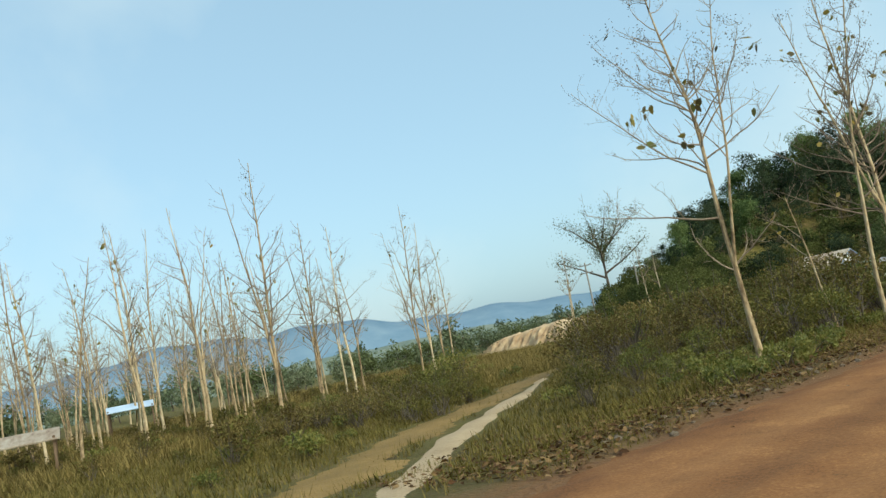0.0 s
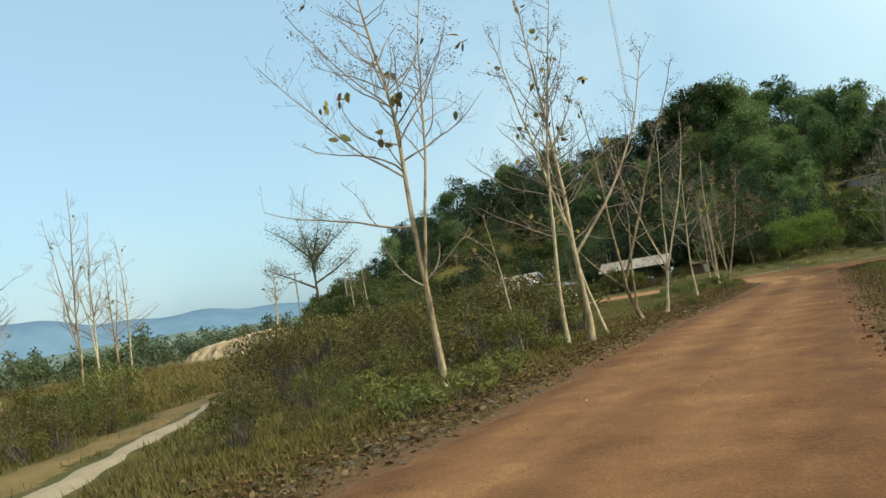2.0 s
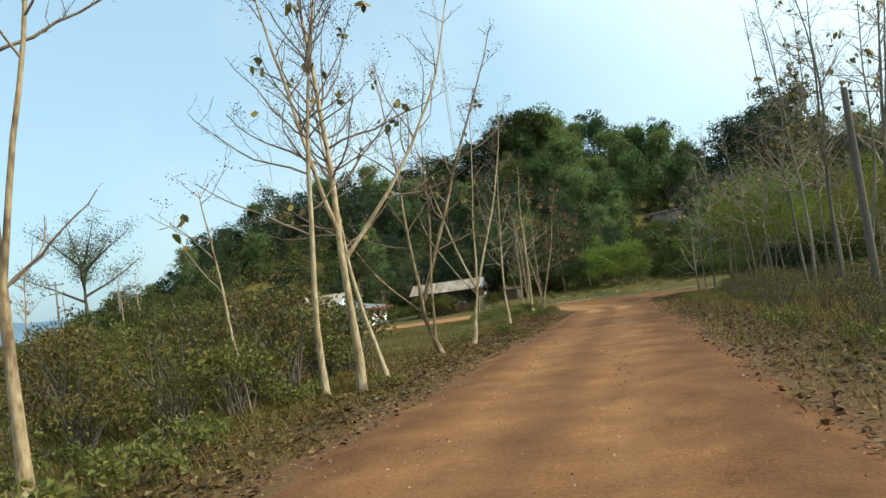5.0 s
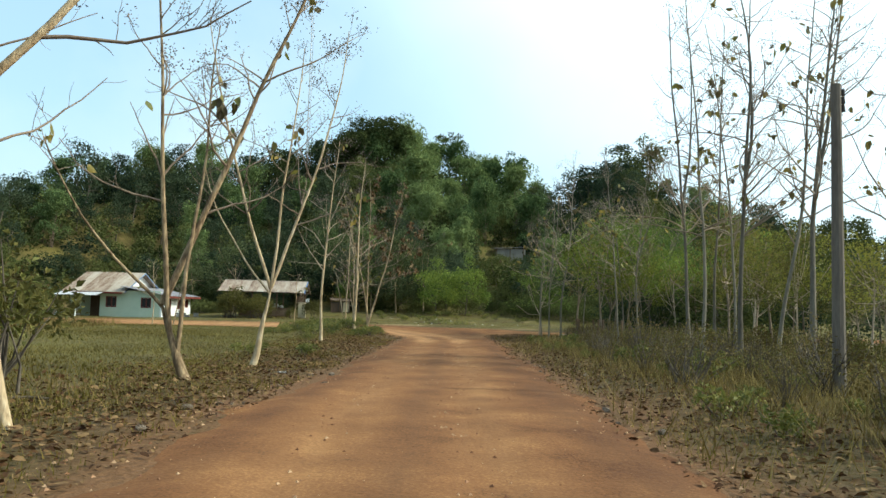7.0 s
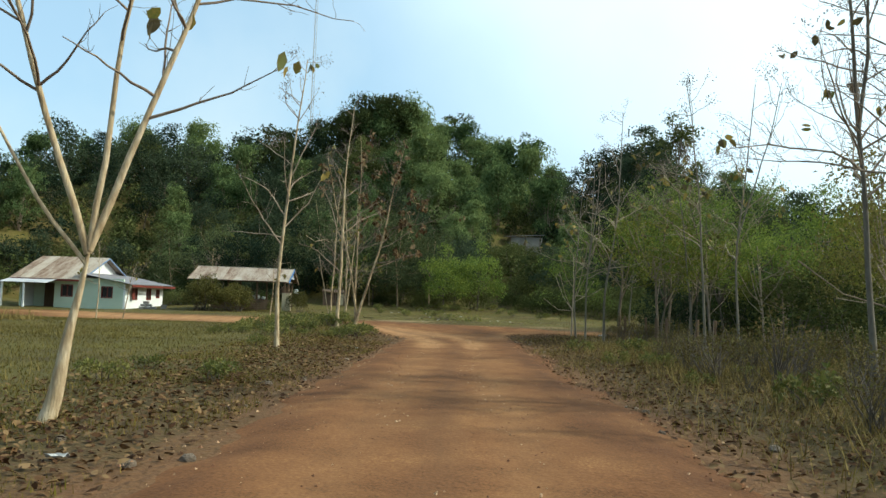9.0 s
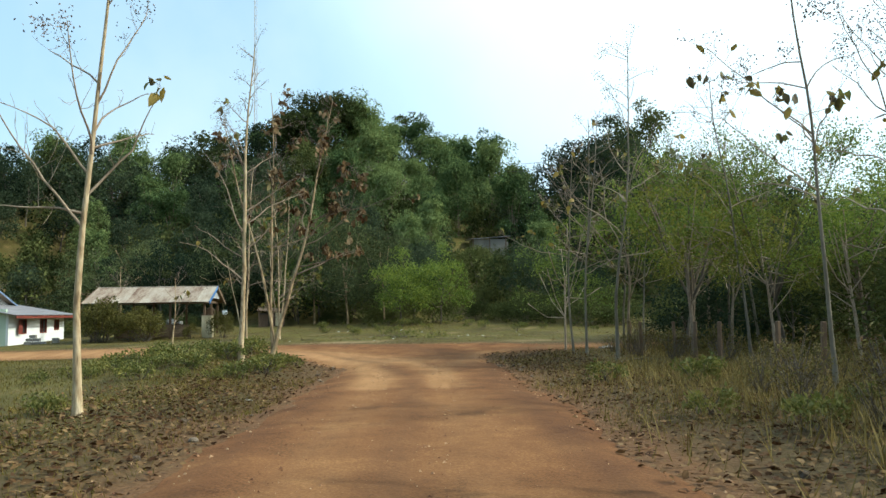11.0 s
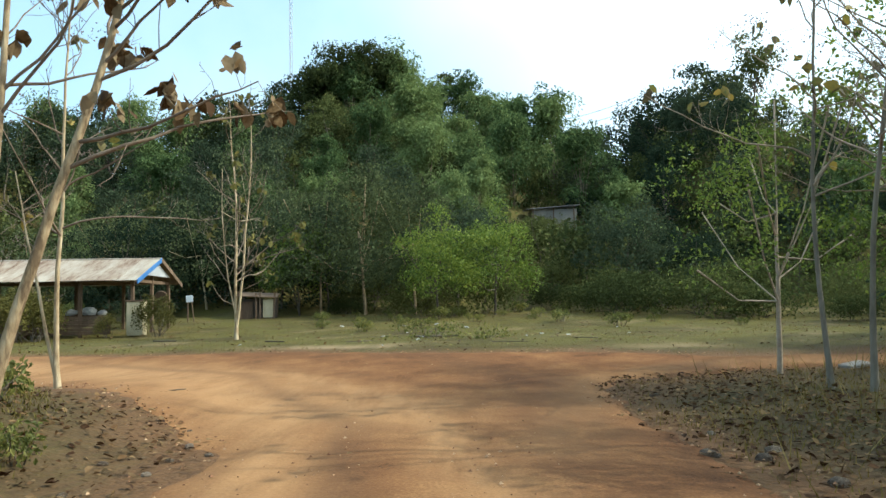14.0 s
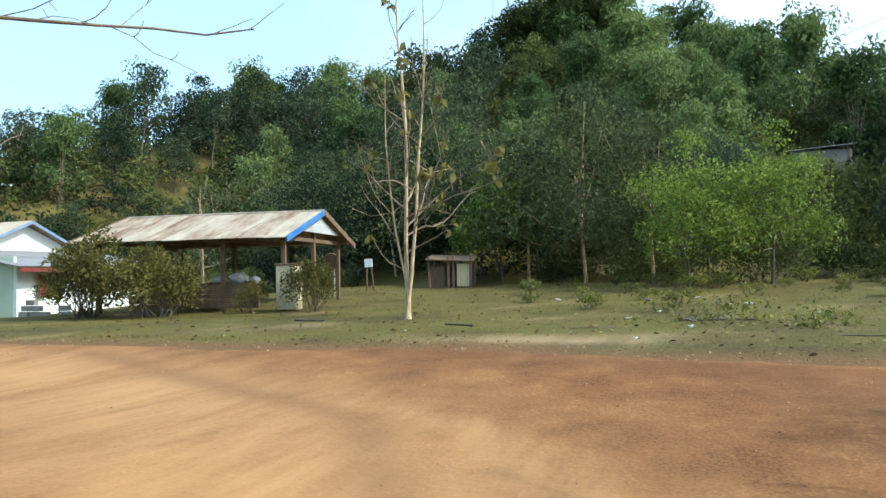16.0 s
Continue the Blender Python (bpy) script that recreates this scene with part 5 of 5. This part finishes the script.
for sg, yy in ((1, HY0 - 0.8), (-1, HY1 + 0.8)):
    ob = part("fascia_board", box((0.03, hl, 0.13), (0, 0, 0), 0.006, Matrix.Rotation(hs * sg, 3, "X")), M_bluegrey, house, "blue painted fascia board")
    ob.location = (HX1 + 0.62, (yy + gy0) / 2, (gz0 - 0.3 + gz1) / 2 - 0.07)
corrugated("roof_sheet", HY0 - 0.7, HY1 + 0.7, (HXS + 0.9, hz + 2.05), (HX1 + 0.08, hz + 2.85), M_greyroof, house, axis="y")
part("eave_beam", box((0.05, HY1 - HY0 + 1.3, 0.17), (HXS + 0.86, gy0, hz + 1.92), 0.01), M_red, house, "red-brown eave board")
part("front_eave_beam", box((HX1 - HX0 + 0.8, 0.05, 0.15), ((HX0 + HX1) / 2, HY0 - 0.76, hz + 2.2), 0.01), M_red, house)
for xx in (HX0 - 0.2, HX0 + 1.5):
    part("porch_post", box((0.13, 0.13, 2.1), (xx, HY0 - 2.1, hz + 0.95), 0.01), M_white, house)
blocks = tagged(empty("block_pile", pose(-27.2, 84.6, on(-27.2, 84.6))), "small pile of grey concrete blocks by the house", "blocks")
for k, (x, y, z) in enumerate([(0, 0, .1), (.45, .05, .1), (.9, -.02, .1), (.1, .02, .31), (.55, .0, .31), (.3, .03, .52), (1.6, .2, .1), (1.6, .2, .31)]):
    part("block", box((0.4, 0.2, 0.19), (x, y, z), 0.01), M_concrete, blocks)

# ---- small latrine hut, sign, gong, hillside roof, mast ----
hut = tagged(empty("small_hut", pose(-14.34, 95.0, on(-14.34, 95.0), 0, 0, 8)), "low open shack of poles and pale sheets under a rusty roof", "hut")
part("roof", box((2.1, 1.7, 0.05), (0, 0, 1.28), 0.01, Matrix.Rotation(0.14, 3, "X") @ Matrix.Rotation(0.05, 3, "Y")), M_wood, hut, "dark rusty roof sheet")
for sx, sy in ((-0.9, -0.7), (-0.05, -0.74), (0.16, -0.7), (0.9, -0.7), (-0.9, 0.7), (0.9, 0.7)):
    part("post", box((0.09, 0.09, 1.5), (sx, sy, 0.62), 0.01, Matrix.Rotation(0.04 * sx, 3, "Y")), M_wood, hut)
part("back_wall", box((1.8, 0.04, 1.1), (0, 0.62, 0.52), 0.005), M_darkbark, hut)
part("side_sheet", box((0.62, 0.03, 0.95), (-0.56, -0.5, 0.44), 0.005), M_wood, hut, "dull brown board panel")
corrugated("front_sheet", 0.3, 0.86, (-0.62, 0.05), (-0.6, 1.02), M_palewood, hut, label="pale corrugated sheet panel")
sign = tagged(empty("white_sign", pose(-17.26, 92.5, on(-17.26, 92.5))), "small white board on a thin leaning post", "sign")
part("post", box((0.06, 0.06, 1.35), (-0.05, 0, 0.62), 0.01), M_wood, sign)
part("second_post", box((0.05, 0.05, 1.1), (0.2, 0.03, 0.5), 0.01, Matrix.Rotation(-0.12, 3, "Y")), M_wood, sign)
part("board", box((0.36, 0.03, 0.34), (0.05, -0.05, 1.16), 0.01, Matrix.Rotation(-0.06, 3, "Y")), M_white, sign)
gong = tagged(empty("round_sign", pose(-17.43, 89.5, on(-17.43, 89.5))), "round rusty disc hung on a wooden post", "disc")
part("post", box((0.08, 0.08, 1.7), (0.06, 0, 0.8), 0.01), M_concrete, gong)
bm = bmesh.new()
bmesh.ops.create_cone(bm, cap_ends=True, segments=28, radius1=0.34, radius2=0.31, depth=0.05, matrix=Matrix.Rotation(radians(90), 4, "X"))
ob = part("disc", bm, M_wood, gong)
ob.location = (0, -0.09, 1.35)
hh = tagged(empty("hillside_hut", pose(4.9, 125.6, on(4.9, 125.6), 0, 0, 4)), "low tin-roofed hut half hidden on the hillside", "hut")
top = 9.75 - on(4.9, 125.6)
part("wall", box((4.2, 2.6, top + 1.75), (0.1, 0, (top - 0.25) / 2 - 1.0), 0.02), M_concrete, hh)
part("roof", box((4.9, 3.4, 0.07), (0, 0, top + 0.02), 0.02, Matrix.Rotation(0.07, 3, "X") @ Matrix.Rotation(-0.07, 3, "Y")), M_greyroof, hh)
for sx in (-1.9, 0.0, 1.9):
    part("post", box((0.1, 0.1, top + 1.6), (sx, -1.5, top / 2 - 0.83), 0.01), M_wood, hh)
mast = tagged(empty("radio_mast", pose(-50, 252, on(-50, 252) - 1.5)), "thin lattice radio mast behind the hill", "mast")
mt = Tubes()
for k in range(3):
    aa = k * 2.094
    mt.add([(0.5 * math.cos(aa), 0.5 * math.sin(aa), 0), (0.4 * math.cos(aa), 0.4 * math.sin(aa), 96)], [0.09, 0.07], 5)
child("leg", mt.mesh("leg", M_metal), mast)
lt = Tubes()
for i in range(72):
    z = i * 1.33
    for k in range(3):
        a0, a1 = k * 2.094, (k + 1) * 2.094
        lt.add([(0.48 * math.cos(a0), 0.48 * math.sin(a0), z), (0.48 * math.cos(a1), 0.48 * math.sin(a1), z + 1.33)], [0.035, 0.035], 3)
child("lattice", lt.mesh("lattice", M_metal), mast)


# ---- power poles ----
def power_pole(x, y, top, label, arms=(0.25,), lean=0.0, mat=None):
    g = on(x, y)
    p = tagged(empty("power_pole", pose(x, y, g, 0, lean, 20)), label, "pole")
    h = top - g
    bm = bmesh.new()
    bmesh.ops.create_cone(bm, cap_ends=True, segments=10, radius1=0.12, radius2=0.085, depth=h + 0.4, matrix=Matrix.Translation((0, 0, h / 2 - 0.2)))
    part("pole", bm, mat or M_concrete, p)
    for d in arms:
        part("crossarm", box((1.5 if d else 0.1, 0.09, 0.1), (0, 0.12, h - d - 0.1), 0.01), M_concrete, p)
        for s in (-0.62, 0.0, 0.62):
            bm = bmesh.new()
            bmesh.ops.create_cone(bm, cap_ends=True, segments=8, radius1=0.05, radius2=0.03, depth=0.16, matrix=Matrix.Translation((s, 0.12, h - d + 0.03)))
            part("insulator", bm, M_dark, p)
    return p


M_pole = material("weathered_grey_brown_pole", [(0.085, 0.07, 0.055), (0.14, 0.115, 0.09), (0.20, 0.17, 0.135)], scale=0.6, stretch=(1, 1, 0.2), rough=0.9, bump=0.004)
pp = power_pole(4.05, 31.4, 5.45, "weathered grey-brown pole in the roadside thicket", (), mat=M_pole)
for k in range(3):
    bm = bmesh.new()
    bmesh.ops.create_cone(bm, cap_ends=True, segments=8, radius1=0.045, radius2=0.03, depth=0.12, matrix=Matrix.Translation((0.16, 0, 5.5 - 0.15 * k)))
    part("insulator", bm, M_dark, pp)
power_pole(-55.4, 72.6, 8.1, "distant wooden power pole with two crossarms", (0.2, 1.1))
power_pole(-50.0, 74.5, 6.6, "distant wooden power pole with crossarm", (0.2,))

for lift in (0.0, 1.1):
    a_, b_ = np.array([6.8, 160.5, 26.6 - lift]), np.array([8.9, 106.0, 14.9 - 0.7 * lift])
    k_ = np.linspace(0, 1, 25)[:, None]
    wire = Tubes()
    wire.add(a_ + (b_ - a_) * k_ - np.array([0, 0, 1.0]) * 4 * k_ * (1 - k_) * 0.6, np.full(25, 0.02), 4)
    tagged(new("overhead_wire", wire.mesh("overhead_wire", M_dark)), "black overhead power wire crossing above the thicket", "cable", "overhead wires")

# ---- far distance ----
def ridge_line(name, r, az0, az1, tops, mat, label):
    """A far ridge: a closed thick wall of land along an arc, whose top wanders."""
    n = 160
    az_ = np.linspace(az0, az1, n)
    t = np.linspace(0, 1, n)
    h = np.interp(t, np.linspace(0, 1, len(tops)), tops) * (1 + 0.06 * np.sin(t * 47) + 0.04 * np.sin(t * 113 + 1))
    rings = []
    for dr, k in ((-0.12, 0), (-0.05, 0.6), (0, 1), (0.1, 0)):
        rr = r * (1 + dr)
        rings.append(np.stack([rr * np.sin(np.radians(az_)), rr * np.cos(np.radians(az_)), h * k - 12 * (k == 0)], 1))
    v = np.concatenate(rings)
    f = np.concatenate([np.stack([s * n + np.arange(n - 1), s * n + np.arange(1, n), (s + 1) * n + np.arange(1, n), (s + 1) * n + np.arange(n - 1)], 1) for s in range(3)])
    return tagged(new(name, mesh_np(name, v, f, mat, True)), label, "hills", kind="structure")


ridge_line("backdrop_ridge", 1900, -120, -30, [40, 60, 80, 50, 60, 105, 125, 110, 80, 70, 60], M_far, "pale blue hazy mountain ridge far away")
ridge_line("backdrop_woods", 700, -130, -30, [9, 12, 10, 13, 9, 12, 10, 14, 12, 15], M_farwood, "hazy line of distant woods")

# ---- cut bank far left ----
bx, by = np.meshgrid(np.linspace(-1, 1, 120), np.linspace(0, 1, 24))
gully = 0.45 * bumpy(bx * 20, by * 3, 2.3) + 0.3 * bumpy(bx * 20, by * 5, 0.85, 2) + 0.2 * bumpy(bx * 33, by * 9, 0.6, 5)
bank = np.stack([(-101 + bx * 19).ravel(), (104 + by * 9 - 5 * bx + gully * 2.4).ravel(), (-4.0 + (5.6 + 1.2 * bx) * ss(0, 0.75, by) * (1 - 0.5 * bx ** 6) + 0.55 * gully).ravel()], 1)
bi = np.arange(bx.size).reshape(bx.shape)
bf = np.stack([bi[:-1, :-1], bi[:-1, 1:], bi[1:, 1:], bi[1:, :-1]], -1).reshape(-1, 4)
tagged(new("cut_bank", mesh_np("cut_bank", bank, bf, M_bank, True)), "ochre cut earth bank on the far slope", "bank", kind="structure")

# ---- ground cover ----
def blades(name, x0, x1, y0, y1, n, h0, h1, mat, label, keep, seed, wide=0.009, tall=None):
    r_ = np.random.default_rng(seed)
    x, y = r_.uniform(x0, x1, n), r_.uniform(y0, y1, n)
    k = keep(x, y, r_)
    x, y = x[k], y[k]
    tuft = r_.integers(2, 6)
    n = len(x)
    z = land(x, y)
    h = r_.uniform(h0, h1, n) * (tall(x, y) if tall else 1.0)
    aa = r_.uniform(0, 6.283, n)
    bend = r_.uniform(0.2, 1.3, n) * h
    dx, dy = np.cos(aa), np.sin(aa)
    w = wide * r_.uniform(0.6, 1.4, n) * (0.6 + h)
    a_ = np.stack([x - dy * w, y + dx * w, z - 0.02], 1)
    b_ = np.stack([x + dy * w, y - dx * w, z - 0.02], 1)
    c_ = np.stack([x + dx * bend, y + dy * bend, z + h], 1)
    v = np.stack([a_, b_, c_], 1).reshape(-1, 3)
    return tagged(new(name, mesh_np(name, v, np.arange(3 * n).reshape(n, 3), mat)), label, "grass", kind="stuff")


def off_road(x, y, r_):
    return (road_shape(x, y) > 0.15) & (path_shape(x, y) > 0.2)


blades("dry_grass", -30, -6, 0, 70, 200000, 0.05, 0.22, M_straw, "dry straw-coloured grass of the field and verge", lambda x, y, r_: off_road(x, y, r_) & (bare_shape(x, y) + r_.uniform(-0.9, 0.5, len(x)) > -0.25) & (bumpy(x, y, 2.5) + r_.uniform(-.7, .7, len(x)) > -0.2) & (x < -6.6) & (road_shape(x, y) > 1.1) & ((y < 30) | (r_.random(len(x)) < 0.08)), 301)
blades("olive_grass", -34, -6.4, 4, 76, 400000, 0.05, 0.22, M_grass, "olive-green grass of the field", lambda x, y, r_: off_road(x, y, r_) & (bare_shape(x, y) > 0.1) & (bumpy(x, y, 3.3, 2) + r_.uniform(-1.4, 1.4, len(x)) > -0.1) & (x < -7.5) & (road_shape(x, y) > 1.0), 302, 0.02, lambda x, y: 1 - 0.62 * ss(27, 33, y))
blades("meadow_grass", -36, 26, 72, 100, 230000, 0.008, 0.045, M_meadow, "short green meadow grass before the forest", lambda x, y, r_: off_road(x, y, r_) & (bumpy(x, y, 2.0, 1) + 0.5 * bumpy(x, y, 0.8, 2) + r_.uniform(-.6, .6, len(x)) > -0.1), 303)
blades("right_grass", -0.4, 14, 8, 72, 90000, 0.06, 0.5, M_straw, "dry grass of the thicket verge", lambda x, y, r_: off_road(x, y, r_) & (r_.random(len(x)) < (0.15 + 0.85 * ss(0.6, 2.2, x)) * (1 - 0.9 * ss(54, 60, y) * ss(6, 4, x))), 304)
blades("far_grass", -75, -22, -10, 62, 150000, 0.15, 0.6, M_straw, "tall dry grass among the plantation trees", off_road, 305, 0.016)


blades("verge_grass", -9.6, -5.7, 6, 68, 70000, 0.03, 0.12, M_meadow, "short patchy grass of the open verge", lambda x, y, r_: (road_shape(x, y) > np.where(y > 60, 1.3, 0.25)) & (bumpy(x, y, 1.6, 4) + r_.uniform(-.7, .7, len(x)) > 0.0), 306)
blades("verge_grass", -0.6, 4.5, 8, 70, 42000, 0.03, 0.14, M_meadow, "short patchy grass of the thicket verge", lambda x, y, r_: (road_shape(x, y) > 0.1) & (bumpy(x, y, 1.8, 1) + r_.uniform(-.7, .7, len(x)) > 0.05), 307)


def litter(name, x0, x1, y0, y1, n, keep, seed, label, mat=None):
    r_ = np.random.default_rng(seed)
    x, y = r_.uniform(x0, x1, n), r_.uniform(y0, y1, n)
    k = keep(x, y, r_)
    x, y = x[k], y[k]
    n = len(x)
    p = np.stack([x, y, land(x, y) + r_.uniform(0.015, 0.06, n)], 1)
    d = r_.normal(size=(n, 3)) * np.array([1, 1, 0.16])
    s = 0.035 + 0.095 * r_.random(n) ** 1.8
    return tagged(new(name, ovate_mesh(name, p, d, s, s * 0.58, mat or M_litter, r_, 0.35, 3.0, 0.35)), label, "leaf litter", kind="stuff")


litter("fallen_leaves", -10.2, -5.5, 6, 66, 48000, lambda x, y, r_: (r_.random(len(x)) < (np.exp(-((x + 7.2) / 1.5) ** 2) + 0.06) * (1 - 0.5 * ss(54, 58, y)) * (1 - 0.7 * ss(63.5, 65.5, y))) & (road_shape(x, y) > -0.25), 311, "large dry brown fallen leaves along the open verge")
litter("fallen_leaves", -0.8, 8, 8, 70, 62000, lambda x, y, r_: (r_.random(len(x)) < 0.95 * np.exp(-((x - 1.1) / 1.7) ** 2) + 0.1) & (road_shape(x, y) > -0.25), 312, "large dry brown fallen leaves along the thicket verge")
litter("fallen_leaves", -5.5, -0.5, 8, 76, 160, lambda x, y, r_: r_.random(len(x)) < 0.5, 313, "scattered dry leaves on the road")
litter("fallen_leaves", -22, 14, 74, 96, 3500, lambda x, y, r_: road_shape(x, y) > 0.2, 314, "scattered dry leaves on the meadow")
litter("cut_leaves", -14, 6, 76, 88, 2600, lambda x, y, r_: (road_shape(x, y) > 0.4) & (np.exp(-(((x + 3.6) / 3.2) ** 2 + ((y - 80.2) / 2.2) ** 2)) + 0.08 > r_.random(len(x))), 315, "torn green leaves strewn on the meadow", M_herb)

def pebbles(name, x0, x1, y0, y1, n, seed, label):
    r_ = np.random.default_rng(seed)
    x, y = r_.uniform(x0, x1, n), r_.uniform(y0, y1, n)
    k = road_shape(x, y) < 0.5
    x, y = x[k], y[k]
    n = len(x)
    s_ = 0.008 + 0.022 * r_.random(n) ** 3
    base = np.array([[1, 0, 0], [-0.4, 0.9, 0], [-0.5, -0.8, 0], [0.1, 0, 0.8]])
    a_ = r_.uniform(0, 6.28, n)
    rot = np.stack([np.stack([np.cos(a_), np.sin(a_), 0 * a_], -1), np.stack([-np.sin(a_), np.cos(a_), 0 * a_], -1), np.stack([0 * a_, 0 * a_, 1 + 0 * a_], -1)], 1)
    v = (base[None] * s_[:, None, None]) @ rot + np.stack([x, y, land(x, y) + 0.055], 1)[:, None]
    f = np.array([[0, 1, 3], [1, 2, 3], [2, 0, 3]])[None] + 4 * np.arange(n)[:, None, None]
    return tagged(new(name, mesh_np(name, v.reshape(-1, 3), f.reshape(-1, 3), M_pebble)), label, "gravel", kind="stuff")


pebbles("gravel", -24, 6, 12, 80, 42000, 321, "loose laterite gravel on the road")

# ---- stones and rubbish ----
rocks = []
for k in range(4):
    bm = bmesh.new()
    bmesh.ops.create_icosphere(bm, subdivisions=2, radius=1)
    for q in bm.verts:
        q.co *= 1 + 0.35 * noise.noise(q.co * 1.3 + Vector((9 * k, 0, 0)))
    me = bpy.data.meshes.new("stone")
    bm.to_mesh(me)
    bm.free()
    me.materials.append(M_stone)
    rocks.append(me)
r_ = np.random.default_rng(77)
spots = [(r_.normal(-6.3, 0.5), r_.uniform(8, 15), r_.uniform(0.025, 0.075)) for _ in range(60)] + [(r_.normal(-6.0, 0.35), r_.uniform(15, 66), r_.uniform(0.03, 0.09)) for _ in range(50)]
spots += [(r_.normal(0.1, 0.3), r_.uniform(15, 68), r_.uniform(0.03, 0.09)) for _ in range(40)] + [(r_.uniform(-14, 4), r_.uniform(76, 90), r_.uniform(0.03, 0.06)) for _ in range(14)]
for x, y, s in spots:
    ob = new("stone", rocks[int(r_.integers(0, 4))])
    ob.matrix_basis = pose(x, y, on(x, y, s * 0.25), 0, 0, r_.uniform(0, 360)) @ Matrix.Diagonal((s, s * r_.uniform(0.6, 1), s * 0.6, 1))
    tagged(ob, "rough grey-brown stone on the verge", "stone", "verge stones")
for k in range(24):
    x, y = r_.uniform(-12, 3), r_.uniform(75.5, 88)
    if k < 4:
        x, y = -6.6 + k * 0.1, (13.4, 22, 34, 52)[k]
    bm = bmesh.new()
    bmesh.ops.create_grid(bm, x_segments=5, y_segments=4, size=0.5)
    for q in bm.verts:
        q.co.z = 0.25 * noise.noise(Vector((q.co.x * 3, q.co.y * 3, k)))
    ext = bmesh.ops.extrude_face_region(bm, geom=bm.faces[:])
    bmesh.ops.translate(bm, vec=(0, 0, 0.02), verts=[g for g in ext["geom"] if isinstance(g, bmesh.types.BMVert)])
    ob = part("litter", bm, M_paper)
    s = r_.uniform(0.06, 0.2)
    ob.matrix_basis = pose(x, y, on(x, y, 0.04), r_.uniform(-15, 15), r_.uniform(-15, 15), r_.uniform(0, 360)) @ Matrix.Diagonal((s, s * 0.6, s, 1))
    tagged(ob, "crumpled scrap of pale rubbish on the ground", "litter", "scattered rubbish")

# ---- more small things ----
pile = bush("cut_branches", 200, 1.3, 0.22, 260, 0.13, M_herb, "heap of cut leafy branches on the meadow", clumps=16, sticks=18, category="branches")
pile.matrix_basis = pose(-4.2, 80.2, on(-4.2, 80.2), 0, 0, 15)
pile2 = bush("cut_branches", 201, 0.8, 0.2, 150, 0.13, M_herb, "heap of cut leafy branches on the meadow", clumps=10, sticks=10, category="branches")
pile2.matrix_basis = pose(-2.2, 79.0, on(-2.2, 79.0), 0, 0, 50)


def log(x, y, length, radius, az_, label):
    t_ = Tubes()
    r_ = np.random.default_rng(int(abs(x * 100 + y)))
    pts = curve(r_, (0, 0, 0), way(az_, 0), length, 6, 0.22, 0)
    pts[:, 2] = 0
    t_.add(pts, radius * (1 - 0.25 * np.linspace(0, 1, 7)), 7)
    ob = tagged(new("fallen_branch", t_.mesh("fallen_branch", M_darkbark)), label, "branch", "fallen branches")
    ob.matrix_basis = pose(x, y, on(x, y, radius * 0.7))
    return ob


for x, y, l_, r0, az_ in ((-4.8, 80.4, 1.7, 0.04, 95), (-6.8, 78.2, 1.0, 0.015, 60), (-9.6, 79.0, 1.0, 0.025, 110), (-13.6, 79.6, 0.9, 0.025, 80), (-2.2, 77.2, 1.2, 0.014, 70), (0.4, 78.5, 1.0, 0.014, 120),
                          (-7.9, 65.9, 0.7, 0.012, 40), (-8.4, 66.6, 0.5, 0.012, 110), (3.0, 60.2, 2.2, 0.03, 10), (2.2, 47.0, 2.6, 0.03, 30), (-8.6, 27.4, 1.4, 0.02, 80)):
    log(x, y, l_, r0, az_, "dry brown fallen branch on the ground")
slab = part("concrete_slab", box((0.6, 0.35, 0.08), (0, 0, 0), 0.02), M_concrete)
slab.matrix_basis = pose(5.0, 70.0, on(5.0, 70.0, 0.05), 4, -6, 25)
tagged(slab, "pale broken slab lying at the thicket's edge", "slab")



def lean_to(name, x, y, top, w, d, mat, label, turn):
    g = on(x, y)
    r = tagged(empty(name, pose(x, y, g, 0, 0, turn)), label, "shelter")
    part("roof", box((w, d, 0.06), (0, 0, top - g), 0.01, Matrix.Rotation(0.16, 3, "X")), mat, r)
    for sx in (-w / 2 + 0.2, w / 2 - 0.2):
        for sy in (-d / 2 + 0.2, d / 2 - 0.2):
            part("post", box((0.1, 0.1, top - g), (sx, sy, (top - g) / 2 - 0.05), 0.01), M_wood, r)
    return r


lean_to("field_shelter", -58.5, 19.6, 1.75, 3.4, 2.6, M_blueroof, "small field shelter with a pale blue sheet roof", 70)
lean_to("field_shelter", -32.5, 6.6, 1.25, 3.0, 2.4, M_tin, "low field shelter with a rusty sheet roof", 75)
for k in range(7):
    x, y = 5.2 + 0.25 * math.sin(k * 2.1), 52.5 + 2.4 * k
    ob = part("fence_post", box((0.10, 0.10, 1.35), (0, 0, 0.55), 0.015), M_wood)
    ob.matrix_basis = pose(x, y, on(x, y), 3 * math.sin(k), 3 * math.cos(k * 1.7), 20 * k)
    tagged(ob, "weathered wooden fence post in the thicket", "post", "fence posts")
